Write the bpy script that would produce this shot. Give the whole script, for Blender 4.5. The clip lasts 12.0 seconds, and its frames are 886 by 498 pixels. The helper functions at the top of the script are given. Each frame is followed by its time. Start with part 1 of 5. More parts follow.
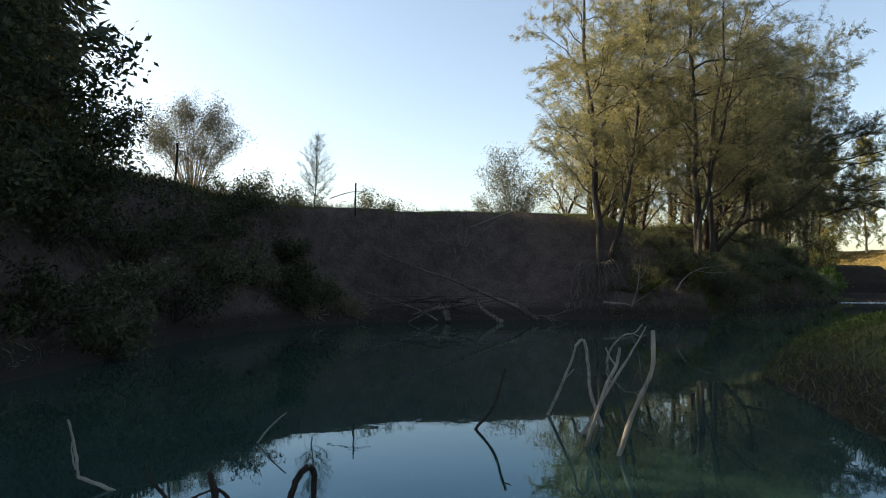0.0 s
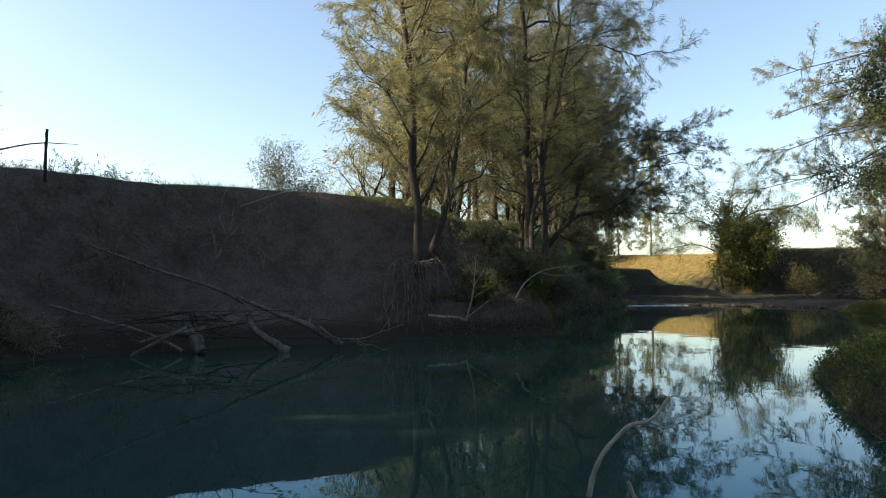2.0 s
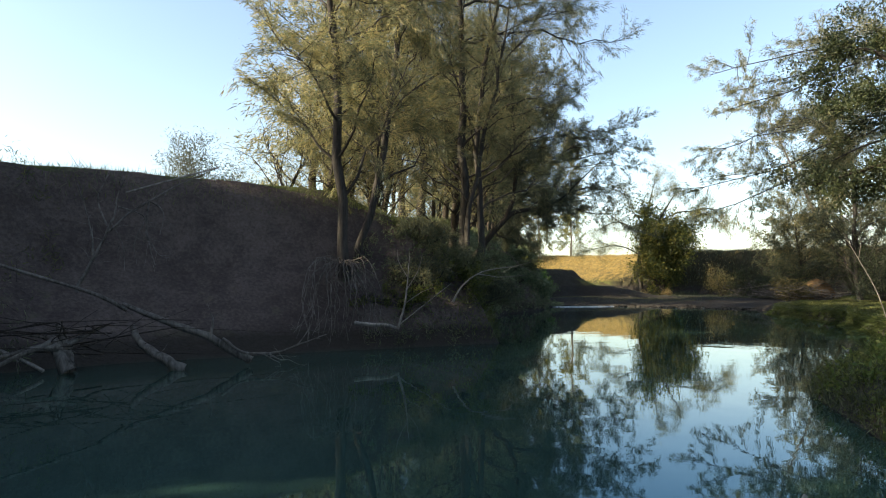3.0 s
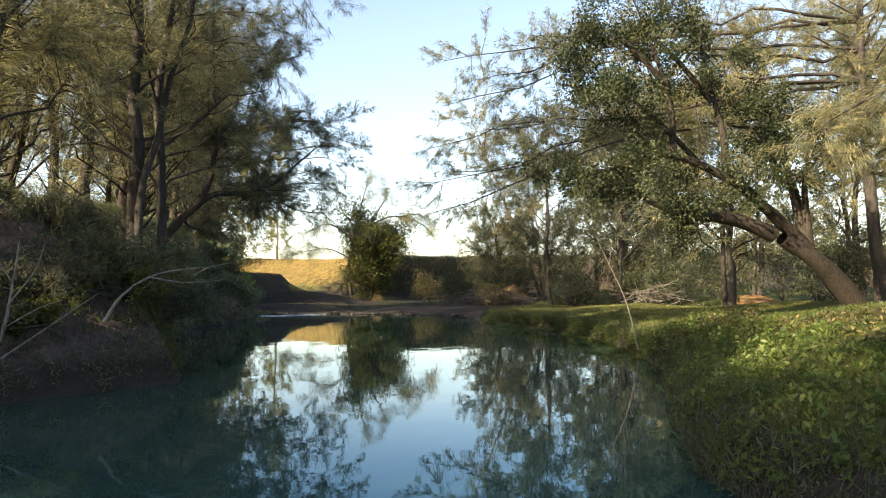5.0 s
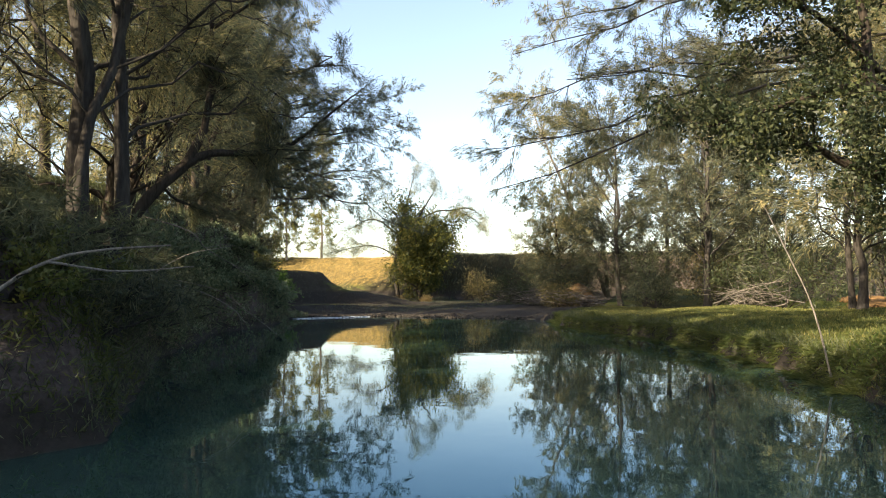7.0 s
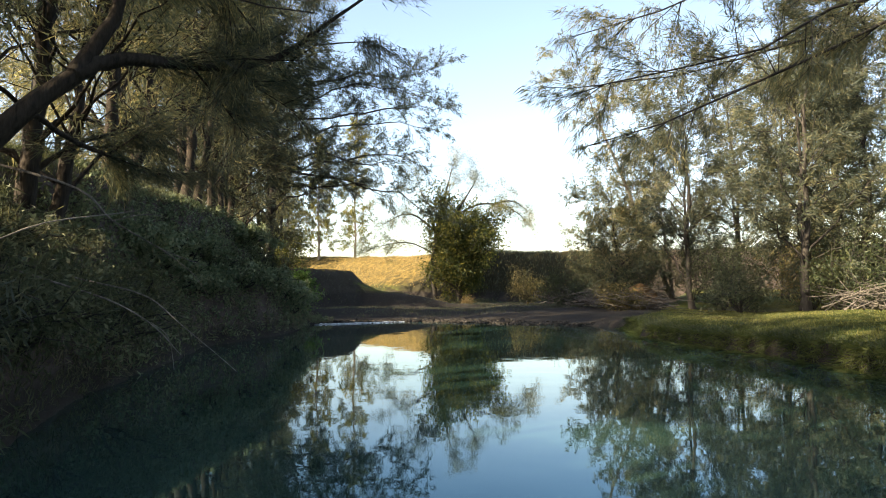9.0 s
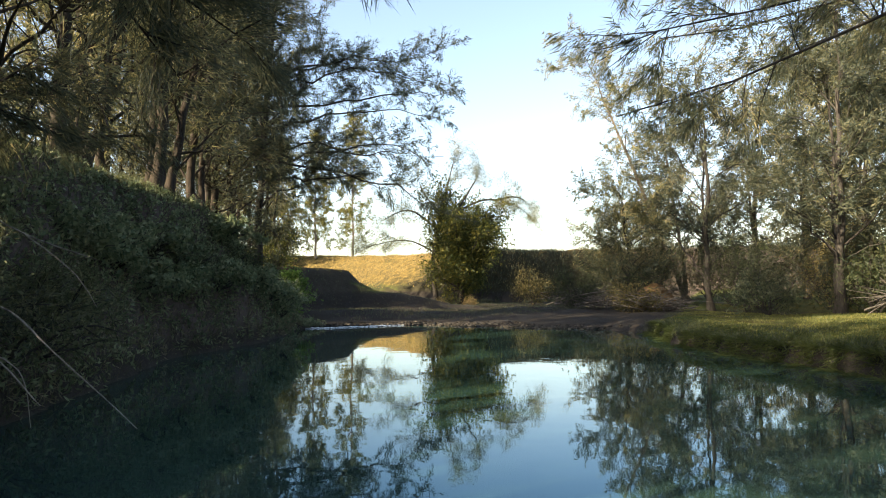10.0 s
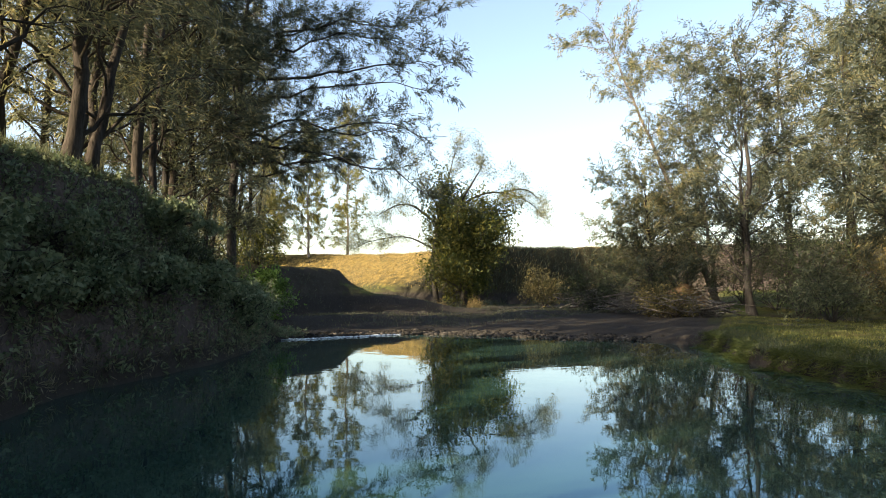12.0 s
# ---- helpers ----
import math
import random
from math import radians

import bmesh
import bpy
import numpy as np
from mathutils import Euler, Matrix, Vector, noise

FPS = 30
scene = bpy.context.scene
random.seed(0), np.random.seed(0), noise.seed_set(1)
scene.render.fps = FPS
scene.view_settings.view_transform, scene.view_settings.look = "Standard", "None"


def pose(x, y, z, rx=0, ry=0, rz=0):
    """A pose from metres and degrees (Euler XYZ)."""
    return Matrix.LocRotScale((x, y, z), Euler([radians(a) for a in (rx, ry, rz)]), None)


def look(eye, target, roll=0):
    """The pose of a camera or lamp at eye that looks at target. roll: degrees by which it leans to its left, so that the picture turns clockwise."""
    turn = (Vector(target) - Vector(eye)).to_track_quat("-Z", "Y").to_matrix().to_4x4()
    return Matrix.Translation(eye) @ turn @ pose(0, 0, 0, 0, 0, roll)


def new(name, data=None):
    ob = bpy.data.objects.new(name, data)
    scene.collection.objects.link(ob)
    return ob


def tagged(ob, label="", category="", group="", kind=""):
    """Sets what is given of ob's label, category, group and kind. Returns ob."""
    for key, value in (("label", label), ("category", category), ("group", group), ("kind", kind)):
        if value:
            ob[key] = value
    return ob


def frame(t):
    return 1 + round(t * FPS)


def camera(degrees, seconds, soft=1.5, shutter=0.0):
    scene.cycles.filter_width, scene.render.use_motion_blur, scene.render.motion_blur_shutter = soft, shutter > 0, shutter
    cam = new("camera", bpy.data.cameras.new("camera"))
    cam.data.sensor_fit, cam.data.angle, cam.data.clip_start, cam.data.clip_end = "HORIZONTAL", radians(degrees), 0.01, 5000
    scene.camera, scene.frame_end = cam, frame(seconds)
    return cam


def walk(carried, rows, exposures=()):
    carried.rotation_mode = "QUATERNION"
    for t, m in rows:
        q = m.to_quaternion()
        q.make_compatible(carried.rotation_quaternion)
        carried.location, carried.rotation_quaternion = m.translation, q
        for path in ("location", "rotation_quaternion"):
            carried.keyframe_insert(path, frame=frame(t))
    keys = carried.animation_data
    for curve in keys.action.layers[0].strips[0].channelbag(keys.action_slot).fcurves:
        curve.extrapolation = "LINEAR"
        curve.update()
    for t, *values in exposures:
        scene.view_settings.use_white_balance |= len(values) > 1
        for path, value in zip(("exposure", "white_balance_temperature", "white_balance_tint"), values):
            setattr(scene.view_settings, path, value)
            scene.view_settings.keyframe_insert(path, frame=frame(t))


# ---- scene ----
LENS = 67.85
cam = camera(LENS, 12.0, soft=1.0)
# seconds, x, y, z, yaw, pitch, lean
ROWS = [
    (0.0, 0.00, 0.00, 1.26, 0.00, 2.91, 0.12),
    (0.5, -0.15, 2.14, 1.27, -0.16, 3.04, 0.05),
    (1.0, -0.12, 4.00, 1.29, -5.07, 3.11, -0.06),
    (1.5, 0.03, 5.54, 1.33, -8.73, 3.14, -0.09),
    (2.0, 0.28, 6.80, 1.35, -19.63, 3.15, -0.08),
    (2.5, 0.51, 7.78, 1.38, -21.84, 3.15, -0.04),
    (3.0, 0.76, 8.75, 1.42, -26.60, 3.11, -0.01),
    (3.5, 1.20, 9.67, 1.44, -40.07, 3.15, -0.02),
    (3.7, 1.43, 10.06, 1.45, -45.10, 3.18, -0.02),
    (5.3, 3.80, 13.09, 1.50, -52.00, 3.50, 0.00),
    (5.5, 4.11, 13.41, 1.50, -51.95, 3.51, 0.00),
    (6.0, 4.90, 14.19, 1.49, -51.30, 3.51, -0.06),
    (6.5, 5.74, 15.06, 1.47, -49.53, 3.53, 0.02),
    (7.0, 6.66, 16.01, 1.43, -47.95, 3.54, 0.02),
    (9.0, 10.00, 19.64, 1.46, -44.83, 3.56, 0.01),
    (9.5, 10.79, 20.54, 1.49, -44.86, 3.54, -0.01),
    (10.0, 11.59, 21.47, 1.51, -44.93, 3.51, -0.02),
    (10.5, 12.34, 22.36, 1.55, -45.01, 3.49, -0.04),
    (11.0, 13.06, 23.15, 1.58, -45.03, 3.51, -0.05),
    (11.5, 13.69, 23.87, 1.60, -45.09, 3.45, -0.02),
    (12.0, 14.53, 24.73, 1.62, -45.12, 3.46, -0.07),
]
EXPOSURES = [(0.0, 1.40, 7400, 10), (1.0, 1.42, 7150, 10), (2.5, 1.57, 6850, 8), (3.5, 1.86, 7200, 10), (5.5, 2.02, 7450, 13), (9.0, 2.03, 7400, 12), (11.0, 1.94, 7300, 11), (12.0, 1.88, 7250, 11)]
walk(cam, [(t, pose(x, y, z, 90 + p, -r, a)) for t, x, y, z, a, p, r in ROWS], EXPOSURES)

# ---- light ----
SUN_HEADING, SUN_HEIGHT = -76.0, 25.0      # degrees right of +y, degrees above the horizon
SKY = 0.11
world = bpy.data.worlds.new("sky")
scene.world = world
world.use_nodes = True
nt = world.node_tree
sky = nt.nodes.new("ShaderNodeTexSky")
sky.sky_type, sky.sun_disc = "NISHITA", False
sky.sun_elevation, sky.sun_rotation = radians(SUN_HEIGHT), radians(SUN_HEADING)
sky.dust_density, sky.air_density, sky.ozone_density = 1.5, 1.0, 1.1
nt.nodes["Background"].inputs["Strength"].default_value = SKY
nt.links.new(sky.outputs[0], nt.nodes["Background"].inputs["Color"])
sun = new("sun", bpy.data.lights.new("sun", "SUN"))
sun.data.energy, sun.data.angle, sun.data.color = 4.8, radians(0.6), (1.0, 0.88, 0.66)
sh, se = radians(SUN_HEADING), radians(SUN_HEIGHT)
SUN_DIR = Vector((math.sin(sh) * math.cos(se), math.cos(sh) * math.cos(se), math.sin(se)))
sun.matrix_world = look(SUN_DIR * 80, (0, 0, 0))


# ---- materials ----
def material(name):
    m = bpy.data.materials.new(name)
    m.use_nodes = True
    n = m.node_tree
    n.nodes.clear()
    out = n.nodes.new("ShaderNodeOutputMaterial")
    return m, n, out


def ramp(n, fac, stops):
    r = n.nodes.new("ShaderNodeValToRGB")
    el = r.color_ramp.elements
    while len(el) < len(stops):
        el.new(0.5)
    for e, (p, c) in zip(el, stops):
        e.position, e.color = p, (*c, 1)
    n.links.new(fac, r.inputs[0])
    return r.outputs[0]


def noise_tex(n, scale, detail=4, vec=None, rough=0.55):
    t = n.nodes.new("ShaderNodeTexNoise")
    t.inputs["Scale"].default_value, t.inputs["Detail"].default_value, t.inputs["Roughness"].default_value = scale, detail, rough
    if vec is not None:
        n.links.new(vec, t.inputs["Vector"])
    return t.outputs["Fac"]


def mixc(n, fac, a, b, mode="MIX"):
    m = n.nodes.new("ShaderNodeMix")
    m.data_type, m.blend_type = "RGBA", mode
    for sock, v in ((m.inputs[0], fac), (m.inputs[6], a), (m.inputs[7], b)):
        if isinstance(v, (int, float)):
            sock.default_value = v
        elif isinstance(v, tuple):
            sock.default_value = (*v, 1)
        else:
            n.links.new(v, sock)
    return m.outputs[2]


def maths(n, op, a, b=0.0, clamp=False):
    m = n.nodes.new("ShaderNodeMath")
    m.operation, m.use_clamp = op, clamp
    for sock, v in ((m.inputs[0], a), (m.inputs[1], b)):
        if isinstance(v, (int, float)):
            sock.default_value = v
        else:
            n.links.new(v, sock)
    return m.outputs[0]


def coords(n):
    return n.nodes.new("ShaderNodeNewGeometry").outputs["Position"]


def bump(n, height, strength, dist):
    b = n.nodes.new("ShaderNodeBump")
    b.inputs["Strength"].default_value, b.inputs["Distance"].default_value = strength, dist
    n.links.new(height, b.inputs["Height"])
    return b.outputs[0]


def principled(n, out, color, rough=0.8, normal=None, spec=0.3):
    p = n.nodes.new("ShaderNodeBsdfPrincipled")
    if isinstance(color, tuple):
        p.inputs["Base Color"].default_value = (*color, 1)
    else:
        n.links.new(color, p.inputs["Base Color"])
    p.inputs["Roughness"].default_value = rough
    p.inputs["Specular IOR Level"].default_value = spec
    if normal is not None:
        n.links.new(normal, p.inputs["Normal"])
    n.links.new(p.outputs[0], out.inputs[0])
    return p


def leaf_material(name, dark, mid, light, through_share=0.45, rough=0.55, warmth=0.16):
    """Leaves: colour varies leaf by leaf and in large clumps; part of the light passes through."""
    m, n, out = material(name)
    geo = n.nodes.new("ShaderNodeNewGeometry")
    clump = noise_tex(n, 0.9, 2, geo.outputs["Position"])
    f = maths(n, "ADD", maths(n, "MULTIPLY", geo.outputs["Random Per Island"], 0.55), maths(n, "MULTIPLY", clump, 0.6))
    col = ramp(n, f, [(0.25, dark), (0.55, mid), (0.9, light)])
    d = n.nodes.new("ShaderNodeBsdfDiffuse")
    t = n.nodes.new("ShaderNodeBsdfTranslucent")
    g = n.nodes.new("ShaderNodeBsdfGlossy")
    g.inputs["Roughness"].default_value = rough
    g.inputs["Color"].default_value = (0.8, 0.8, 0.8, 1)
    n.links.new(col, d.inputs[0])
    warm = mixc(n, warmth, col, (0.42, 0.36, 0.06))
    n.links.new(warm, t.inputs[0])
    a = n.nodes.new("ShaderNodeMixShader")
    a.inputs[0].default_value = through_share
    n.links.new(d.outputs[0], a.inputs[1])
    n.links.new(t.outputs[0], a.inputs[2])
    b = n.nodes.new("ShaderNodeMixShader")
    b.inputs[0].default_value = 0.02
    n.links.new(a.outputs[0], b.inputs[1])
    n.links.new(g.outputs[0], b.inputs[2])
    n.links.new(b.outputs[0], out.inputs[0])
    return m


def bark_material(name, dark, light, scale=6.0):
    m, n, out = material(name)
    pos = coords(n)
    mp = n.nodes.new("ShaderNodeMapping")
    mp.inputs["Scale"].default_value = (3, 3, 0.5)
    n.links.new(pos, mp.inputs[0])
    f = noise_tex(n, scale, 6, mp.outputs[0], 0.65)
    big = noise_tex(n, 1.3, 2, pos)
    col = ramp(n, maths(n, "ADD", maths(n, "MULTIPLY", f, 0.7), maths(n, "MULTIPLY", big, 0.35)), [(0.35, dark), (0.7, light)])
    principled(n, out, col, 0.9, bump(n, f, 0.8, 0.02), 0.15)
    return m


BARK = bark_material("grey_bark", (0.018, 0.016, 0.015), (0.078, 0.070, 0.063))
BARK_PALE = bark_material("pale_bark", (0.08, 0.065, 0.05), (0.28, 0.24, 0.19))
DEADWOOD = bark_material("dead_wood", (0.06, 0.054, 0.047), (0.30, 0.27, 0.24), 9.0)
LOGWOOD = bark_material("weathered_log", (0.022, 0.019, 0.017), (0.20, 0.18, 0.16), 5.0)
PALEWOOD = bark_material("bleached_wood", (0.14, 0.125, 0.105), (0.42, 0.39, 0.34), 12.0)
# wet sticks; used as bark it puts shade on the trunks into colour
DARKWOOD = bark_material("wet_and_shaded_wood", (0.012, 0.010, 0.009), (0.065, 0.053, 0.043), 9.0)
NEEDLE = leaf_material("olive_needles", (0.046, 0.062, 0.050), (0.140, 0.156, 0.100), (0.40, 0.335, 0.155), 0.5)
# darker copy of NEEDLE with shade put into the colour
NEEDLE_DARK = leaf_material("shaded_needles", (0.026, 0.037, 0.031), (0.062, 0.079, 0.058), (0.155, 0.15, 0.08), 0.42, warmth=0.08)
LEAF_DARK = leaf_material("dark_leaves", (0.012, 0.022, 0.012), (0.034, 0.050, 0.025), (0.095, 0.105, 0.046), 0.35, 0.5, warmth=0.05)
# grey-green gum leaves, greyed further to paint in distance haze
LEAF_GUM = leaf_material("gum_leaves", (0.04, 0.05, 0.04), (0.065, 0.078, 0.058), (0.11, 0.115, 0.085), 0.3, 0.4, warmth=0.08)
LEAF_BRIGHT = leaf_material("yellow_green_leaves", (0.018, 0.032, 0.012), (0.046, 0.066, 0.018), (0.20, 0.18, 0.036), 0.4, warmth=0.12)
WEED = leaf_material("bank_weeds", (0.036, 0.052, 0.030), (0.082, 0.102, 0.058), (0.16, 0.165, 0.095), 0.35, warmth=0.08)
GRASS = leaf_material("grass_blades", (0.024, 0.042, 0.013), (0.058, 0.084, 0.022), (0.115, 0.125, 0.040), 0.4)
VINE = leaf_material("bluff_weeds", (0.075, 0.110, 0.062), (0.155, 0.200, 0.110), (0.26, 0.285, 0.175), 0.35, warmth=0.06)
DRYWEED = leaf_material("dry_bank_weeds", (0.09, 0.087, 0.060), (0.175, 0.16, 0.105), (0.29, 0.26, 0.18), 0.35, warmth=0.06)
HERB = leaf_material("green_herbs", (0.035, 0.07, 0.016), (0.085, 0.135, 0.03), (0.18, 0.20, 0.055), 0.45)
FERN = leaf_material("fern_leaves", (0.04, 0.085, 0.02), (0.09, 0.18, 0.04), (0.18, 0.30, 0.07), 0.45, warmth=0.1)
LAWN_BLADE = leaf_material("lawn_blades", (0.05, 0.068, 0.020), (0.105, 0.118, 0.036), (0.21, 0.19, 0.065), 0.4)
BRUSH = leaf_material("dry_undergrowth", (0.020, 0.025, 0.013), (0.060, 0.060, 0.030), (0.23, 0.18, 0.07), 0.45)
FAR_LEAF = leaf_material("pale_far_leaves", (0.05, 0.065, 0.03), (0.13, 0.14, 0.05), (0.30, 0.26, 0.09), 0.5, warmth=0.2)
STRAW = leaf_material("dry_straw", (0.16, 0.11, 0.045), (0.30, 0.21, 0.09), (0.44, 0.33, 0.16), 0.45)


def ground_material():
    """Soil on steep faces, with shade painted in far off, turf on flat ones, dry turf on the plain, gravel with some
    painted shade at the pool's end.
    """
    m, n, out = material("bank_soil_and_turf")
    geo = n.nodes.new("ShaderNodeNewGeometry")
    pos = geo.outputs["Position"]
    sep = n.nodes.new("ShaderNodeSeparateXYZ")
    n.links.new(geo.outputs["True Normal"], sep.inputs[0])
    pz = n.nodes.new("ShaderNodeSeparateXYZ")
    n.links.new(pos, pz.inputs[0])
    fine, mid, big = noise_tex(n, 14, 6, pos, 0.65), noise_tex(n, 2.2, 5, pos), noise_tex(n, 0.35, 3, pos)
    soil = ramp(n, maths(n, "ADD", maths(n, "ADD", maths(n, "MULTIPLY", fine, 0.40), maths(n, "MULTIPLY", mid, 0.28)), maths(n, "MULTIPLY", big, 0.32)),
                [(0.3, (0.024, 0.019, 0.018)), (0.5, (0.076, 0.060, 0.055)), (0.68, (0.15, 0.121, 0.108))])
    # weedy brown-green for the far bank, its shade put into the colour
    shaded_soil = mixc(n, mid, (0.018, 0.018, 0.011), (0.055, 0.048, 0.028))
    soil = mixc(n, maths(n, "MULTIPLY", maths(n, "SUBTRACT", pz.outputs["Y"], 46.0), 0.1, True), soil, shaded_soil)
    turf = ramp(n, maths(n, "ADD", maths(n, "MULTIPLY", fine, 0.5), maths(n, "MULTIPLY", mid, 0.5)),
                [(0.25, (0.022, 0.035, 0.010)), (0.5, (0.052, 0.070, 0.018)), (0.75, (0.105, 0.105, 0.034))])
    dry = ramp(n, maths(n, "ADD", maths(n, "MULTIPLY", fine, 0.4), maths(n, "MULTIPLY", mid, 0.6)),
               [(0.3, (0.05, 0.045, 0.015)), (0.5, (0.14, 0.10, 0.032)), (0.7, (0.25, 0.175, 0.06))])
    dryness = maths(n, "ADD", maths(n, "MULTIPLY", maths(n, "SUBTRACT", big, 0.42), 1.6),
                    maths(n, "MULTIPLY", maths(n, "SUBTRACT", pz.outputs["Y"], 46.0), maths(n, "MULTIPLY", maths(n, "SUBTRACT", pz.outputs["Z"], 1.7), 0.09, True)), True)
    green = mixc(n, dryness, turf, dry)
    steep = maths(n, "MULTIPLY", maths(n, "SUBTRACT", maths(n, "ADD", sep.outputs["Z"], maths(n, "MULTIPLY", mid, 0.3)), 0.92), 6.0, True)
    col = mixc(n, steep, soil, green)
    # wet low ground; raised reach also paints shade on gravel flat and undercut
    wet = maths(n, "MULTIPLY", maths(n, "SUBTRACT", maths(n, "ADD", maths(n, "ADD", 0.40, maths(n, "MULTIPLY", maths(n, "MULTIPLY", maths(n, "SUBTRACT", maths(n, "SUBTRACT", pz.outputs["Y"], maths(n, "MULTIPLY", pz.outputs["X"], 0.4)), 19.5), maths(n, "MULTIPLY", maths(n, "SUBTRACT", pz.outputs["X"], 24.0), 0.2, True), True), 0.9)), maths(n, "MULTIPLY", mid, 0.25)), pz.outputs["Z"]), 5.0, True)
    col = mixc(n, wet, col, mixc(n, fine, (0.016, 0.014, 0.012), (0.055, 0.047, 0.04)))
    principled(n, out, col, 0.95, bump(n, maths(n, "ADD", maths(n, "MULTIPLY", fine, 0.4), mid), 0.9, 0.10), 0.1)
    return m


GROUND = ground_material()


def water_material():
    m, n, out = material("pool_water")
    pos = coords(n)
    mp = n.nodes.new("ShaderNodeMapping")
    mp.inputs["Scale"].default_value = (1.0, 1.0, 1.0)
    n.links.new(pos, mp.inputs[0])
    a, b = noise_tex(n, 1.1, 2, mp.outputs[0]), noise_tex(n, 6.0, 2, mp.outputs[0])
    h = maths(n, "ADD", a, maths(n, "MULTIPLY", b, 0.12))
    murk = ramp(n, noise_tex(n, 0.12, 2, pos), [(0.3, (0.016, 0.041, 0.034)), (0.7, (0.022, 0.049, 0.041))])
    nrm = bump(n, h, 0.05, 0.05)
    d, g, fr, mx = (n.nodes.new("ShaderNodeBsdfDiffuse"), n.nodes.new("ShaderNodeBsdfGlossy"), n.nodes.new("ShaderNodeFresnel"), n.nodes.new("ShaderNodeMixShader"))
    n.links.new(murk, d.inputs["Color"])
    g.inputs["Roughness"].default_value = 0.012
    fr.inputs["IOR"].default_value = 1.45
    n.links.new(nrm, g.inputs["Normal"])
    n.links.new(nrm, fr.inputs["Normal"])
    # mirror colour tinted blue at low Fresnel, standing in for a bluer sky
    n.links.new(ramp(n, fr.outputs[0], [(0.13, (0.38, 0.75, 1.0)), (0.42, (0.96, 1.0, 1.0))]), g.inputs["Color"])
    n.links.new(fr.outputs[0], mx.inputs[0])
    n.links.new(d.outputs[0], mx.inputs[1])
    n.links.new(g.outputs[0], mx.inputs[2])
    n.links.new(mx.outputs[0], out.inputs[0])
    return m


WATER = water_material()


def pebble_material():
    m, n, out = material("river_stone")
    info = n.nodes.new("ShaderNodeNewGeometry")
    f = noise_tex(n, 20, 4, info.outputs["Position"])
    col = ramp(n, maths(n, "ADD", maths(n, "MULTIPLY", f, 0.4), maths(n, "MULTIPLY", info.outputs["Random Per Island"], 0.6)),
               [(0.2, (0.014, 0.013, 0.012)), (0.6, (0.04, 0.036, 0.032)), (0.9, (0.085, 0.077, 0.07))])
    principled(n, out, col, 0.9, None, 0.1)
    return m


STONE = pebble_material()


def foam_material():
    m, n, out = material("broken_water")
    f = noise_tex(n, 9, 5, coords(n))
    principled(n, out, ramp(n, f, [(0.4, (0.10, 0.12, 0.13)), (0.6, (0.75, 0.78, 0.8))]), 0.3, None, 0.5)
    return m


FOAM = foam_material()


# ---- mesh helpers ----
def mesh_np(name, verts, faces, mat, smooth=False):
    """A mesh from arrays: verts (N, 3), faces (M, k)."""
    verts, faces = np.asarray(verts, np.float32), np.asarray(faces, np.int32)
    me = bpy.data.meshes.new(name)
    k = faces.shape[1]
    me.vertices.add(len(verts))
    me.vertices.foreach_set("co", verts.ravel())
    me.loops.add(faces.size)
    me.loops.foreach_set("vertex_index", faces.ravel())
    me.polygons.add(len(faces))
    me.polygons.foreach_set("loop_start", np.arange(0, faces.size, k, dtype=np.int32))
    me.polygons.foreach_set("use_smooth", np.full(len(faces), smooth))
    me.update(calc_edges=True)
    me.materials.append(mat)
    return me


def thing(name, x, y, z, label, category, group="", kind=""):
    ob = new(name)
    ob.empty_display_size = 0.2
    ob.matrix_basis = pose(x, y, z)
    return tagged(ob, label, category, group, kind)


def part(name, me, parent, label="", kind=""):
    ob = new(name, me)
    ob.parent = parent
    if kind:
        ob["kind"] = kind
    if label:
        ob["label"] = label
    return ob


def tube(points, radii, sides=7, knots=0.0, rng=None):
    """Vertices and quads of a tapered tube along a line of points; the end is closed to a tip."""
    pts = np.asarray(points, float)
    n = len(pts)
    tan = np.gradient(pts, axis=0)
    tan /= np.linalg.norm(tan, axis=1, keepdims=True) + 1e-9
    up = np.array([0.0, 0.0, 1.0]) if abs(tan[0, 2]) < 0.9 else np.array([1.0, 0.0, 0.0])
    side = np.cross(tan, up)
    side /= np.linalg.norm(side, axis=1, keepdims=True) + 1e-9
    oth = np.cross(tan, side)
    ang = np.linspace(0, 2 * np.pi, sides, endpoint=False)
    r = np.asarray(radii, float)[:, None] * np.ones(sides)
    if knots and rng is not None:
        r = r * (1 + knots * rng.uniform(-1, 1, r.shape))
    v = pts[:, None] + r[..., None] * (np.cos(ang)[None, :, None] * side[:, None] + np.sin(ang)[None, :, None] * oth[:, None])
    i = np.arange(n - 1)[:, None] * sides
    j = np.arange(sides)[None]
    k = (j + 1) % sides
    f = np.stack([i + j, i + k, i + sides + k, i + sides + j], -1).reshape(-1, 4)
    return v.reshape(-1, 3), f


def join(pieces):
    vs, fs, o = [], [], 0
    for v, f in pieces:
        vs.append(v)
        fs.append(f + o)
        o += len(v)
    return np.concatenate(vs), np.concatenate(fs)


def bend(a, b, n, wander, rng, sag=0.0):
    """A wavering line of n points from a to b."""
    a, b = np.asarray(a, float), np.asarray(b, float)
    s = np.linspace(0, 1, n)[:, None]
    p = a + (b - a) * s
    w = np.cumsum(rng.normal(0, 1, (n, 3)), axis=0)
    w -= w[0] + (w[-1] - w[0]) * s
    p += w * wander
    p[:, 2] -= sag * (4 * s * (1 - s))[:, 0]
    return p


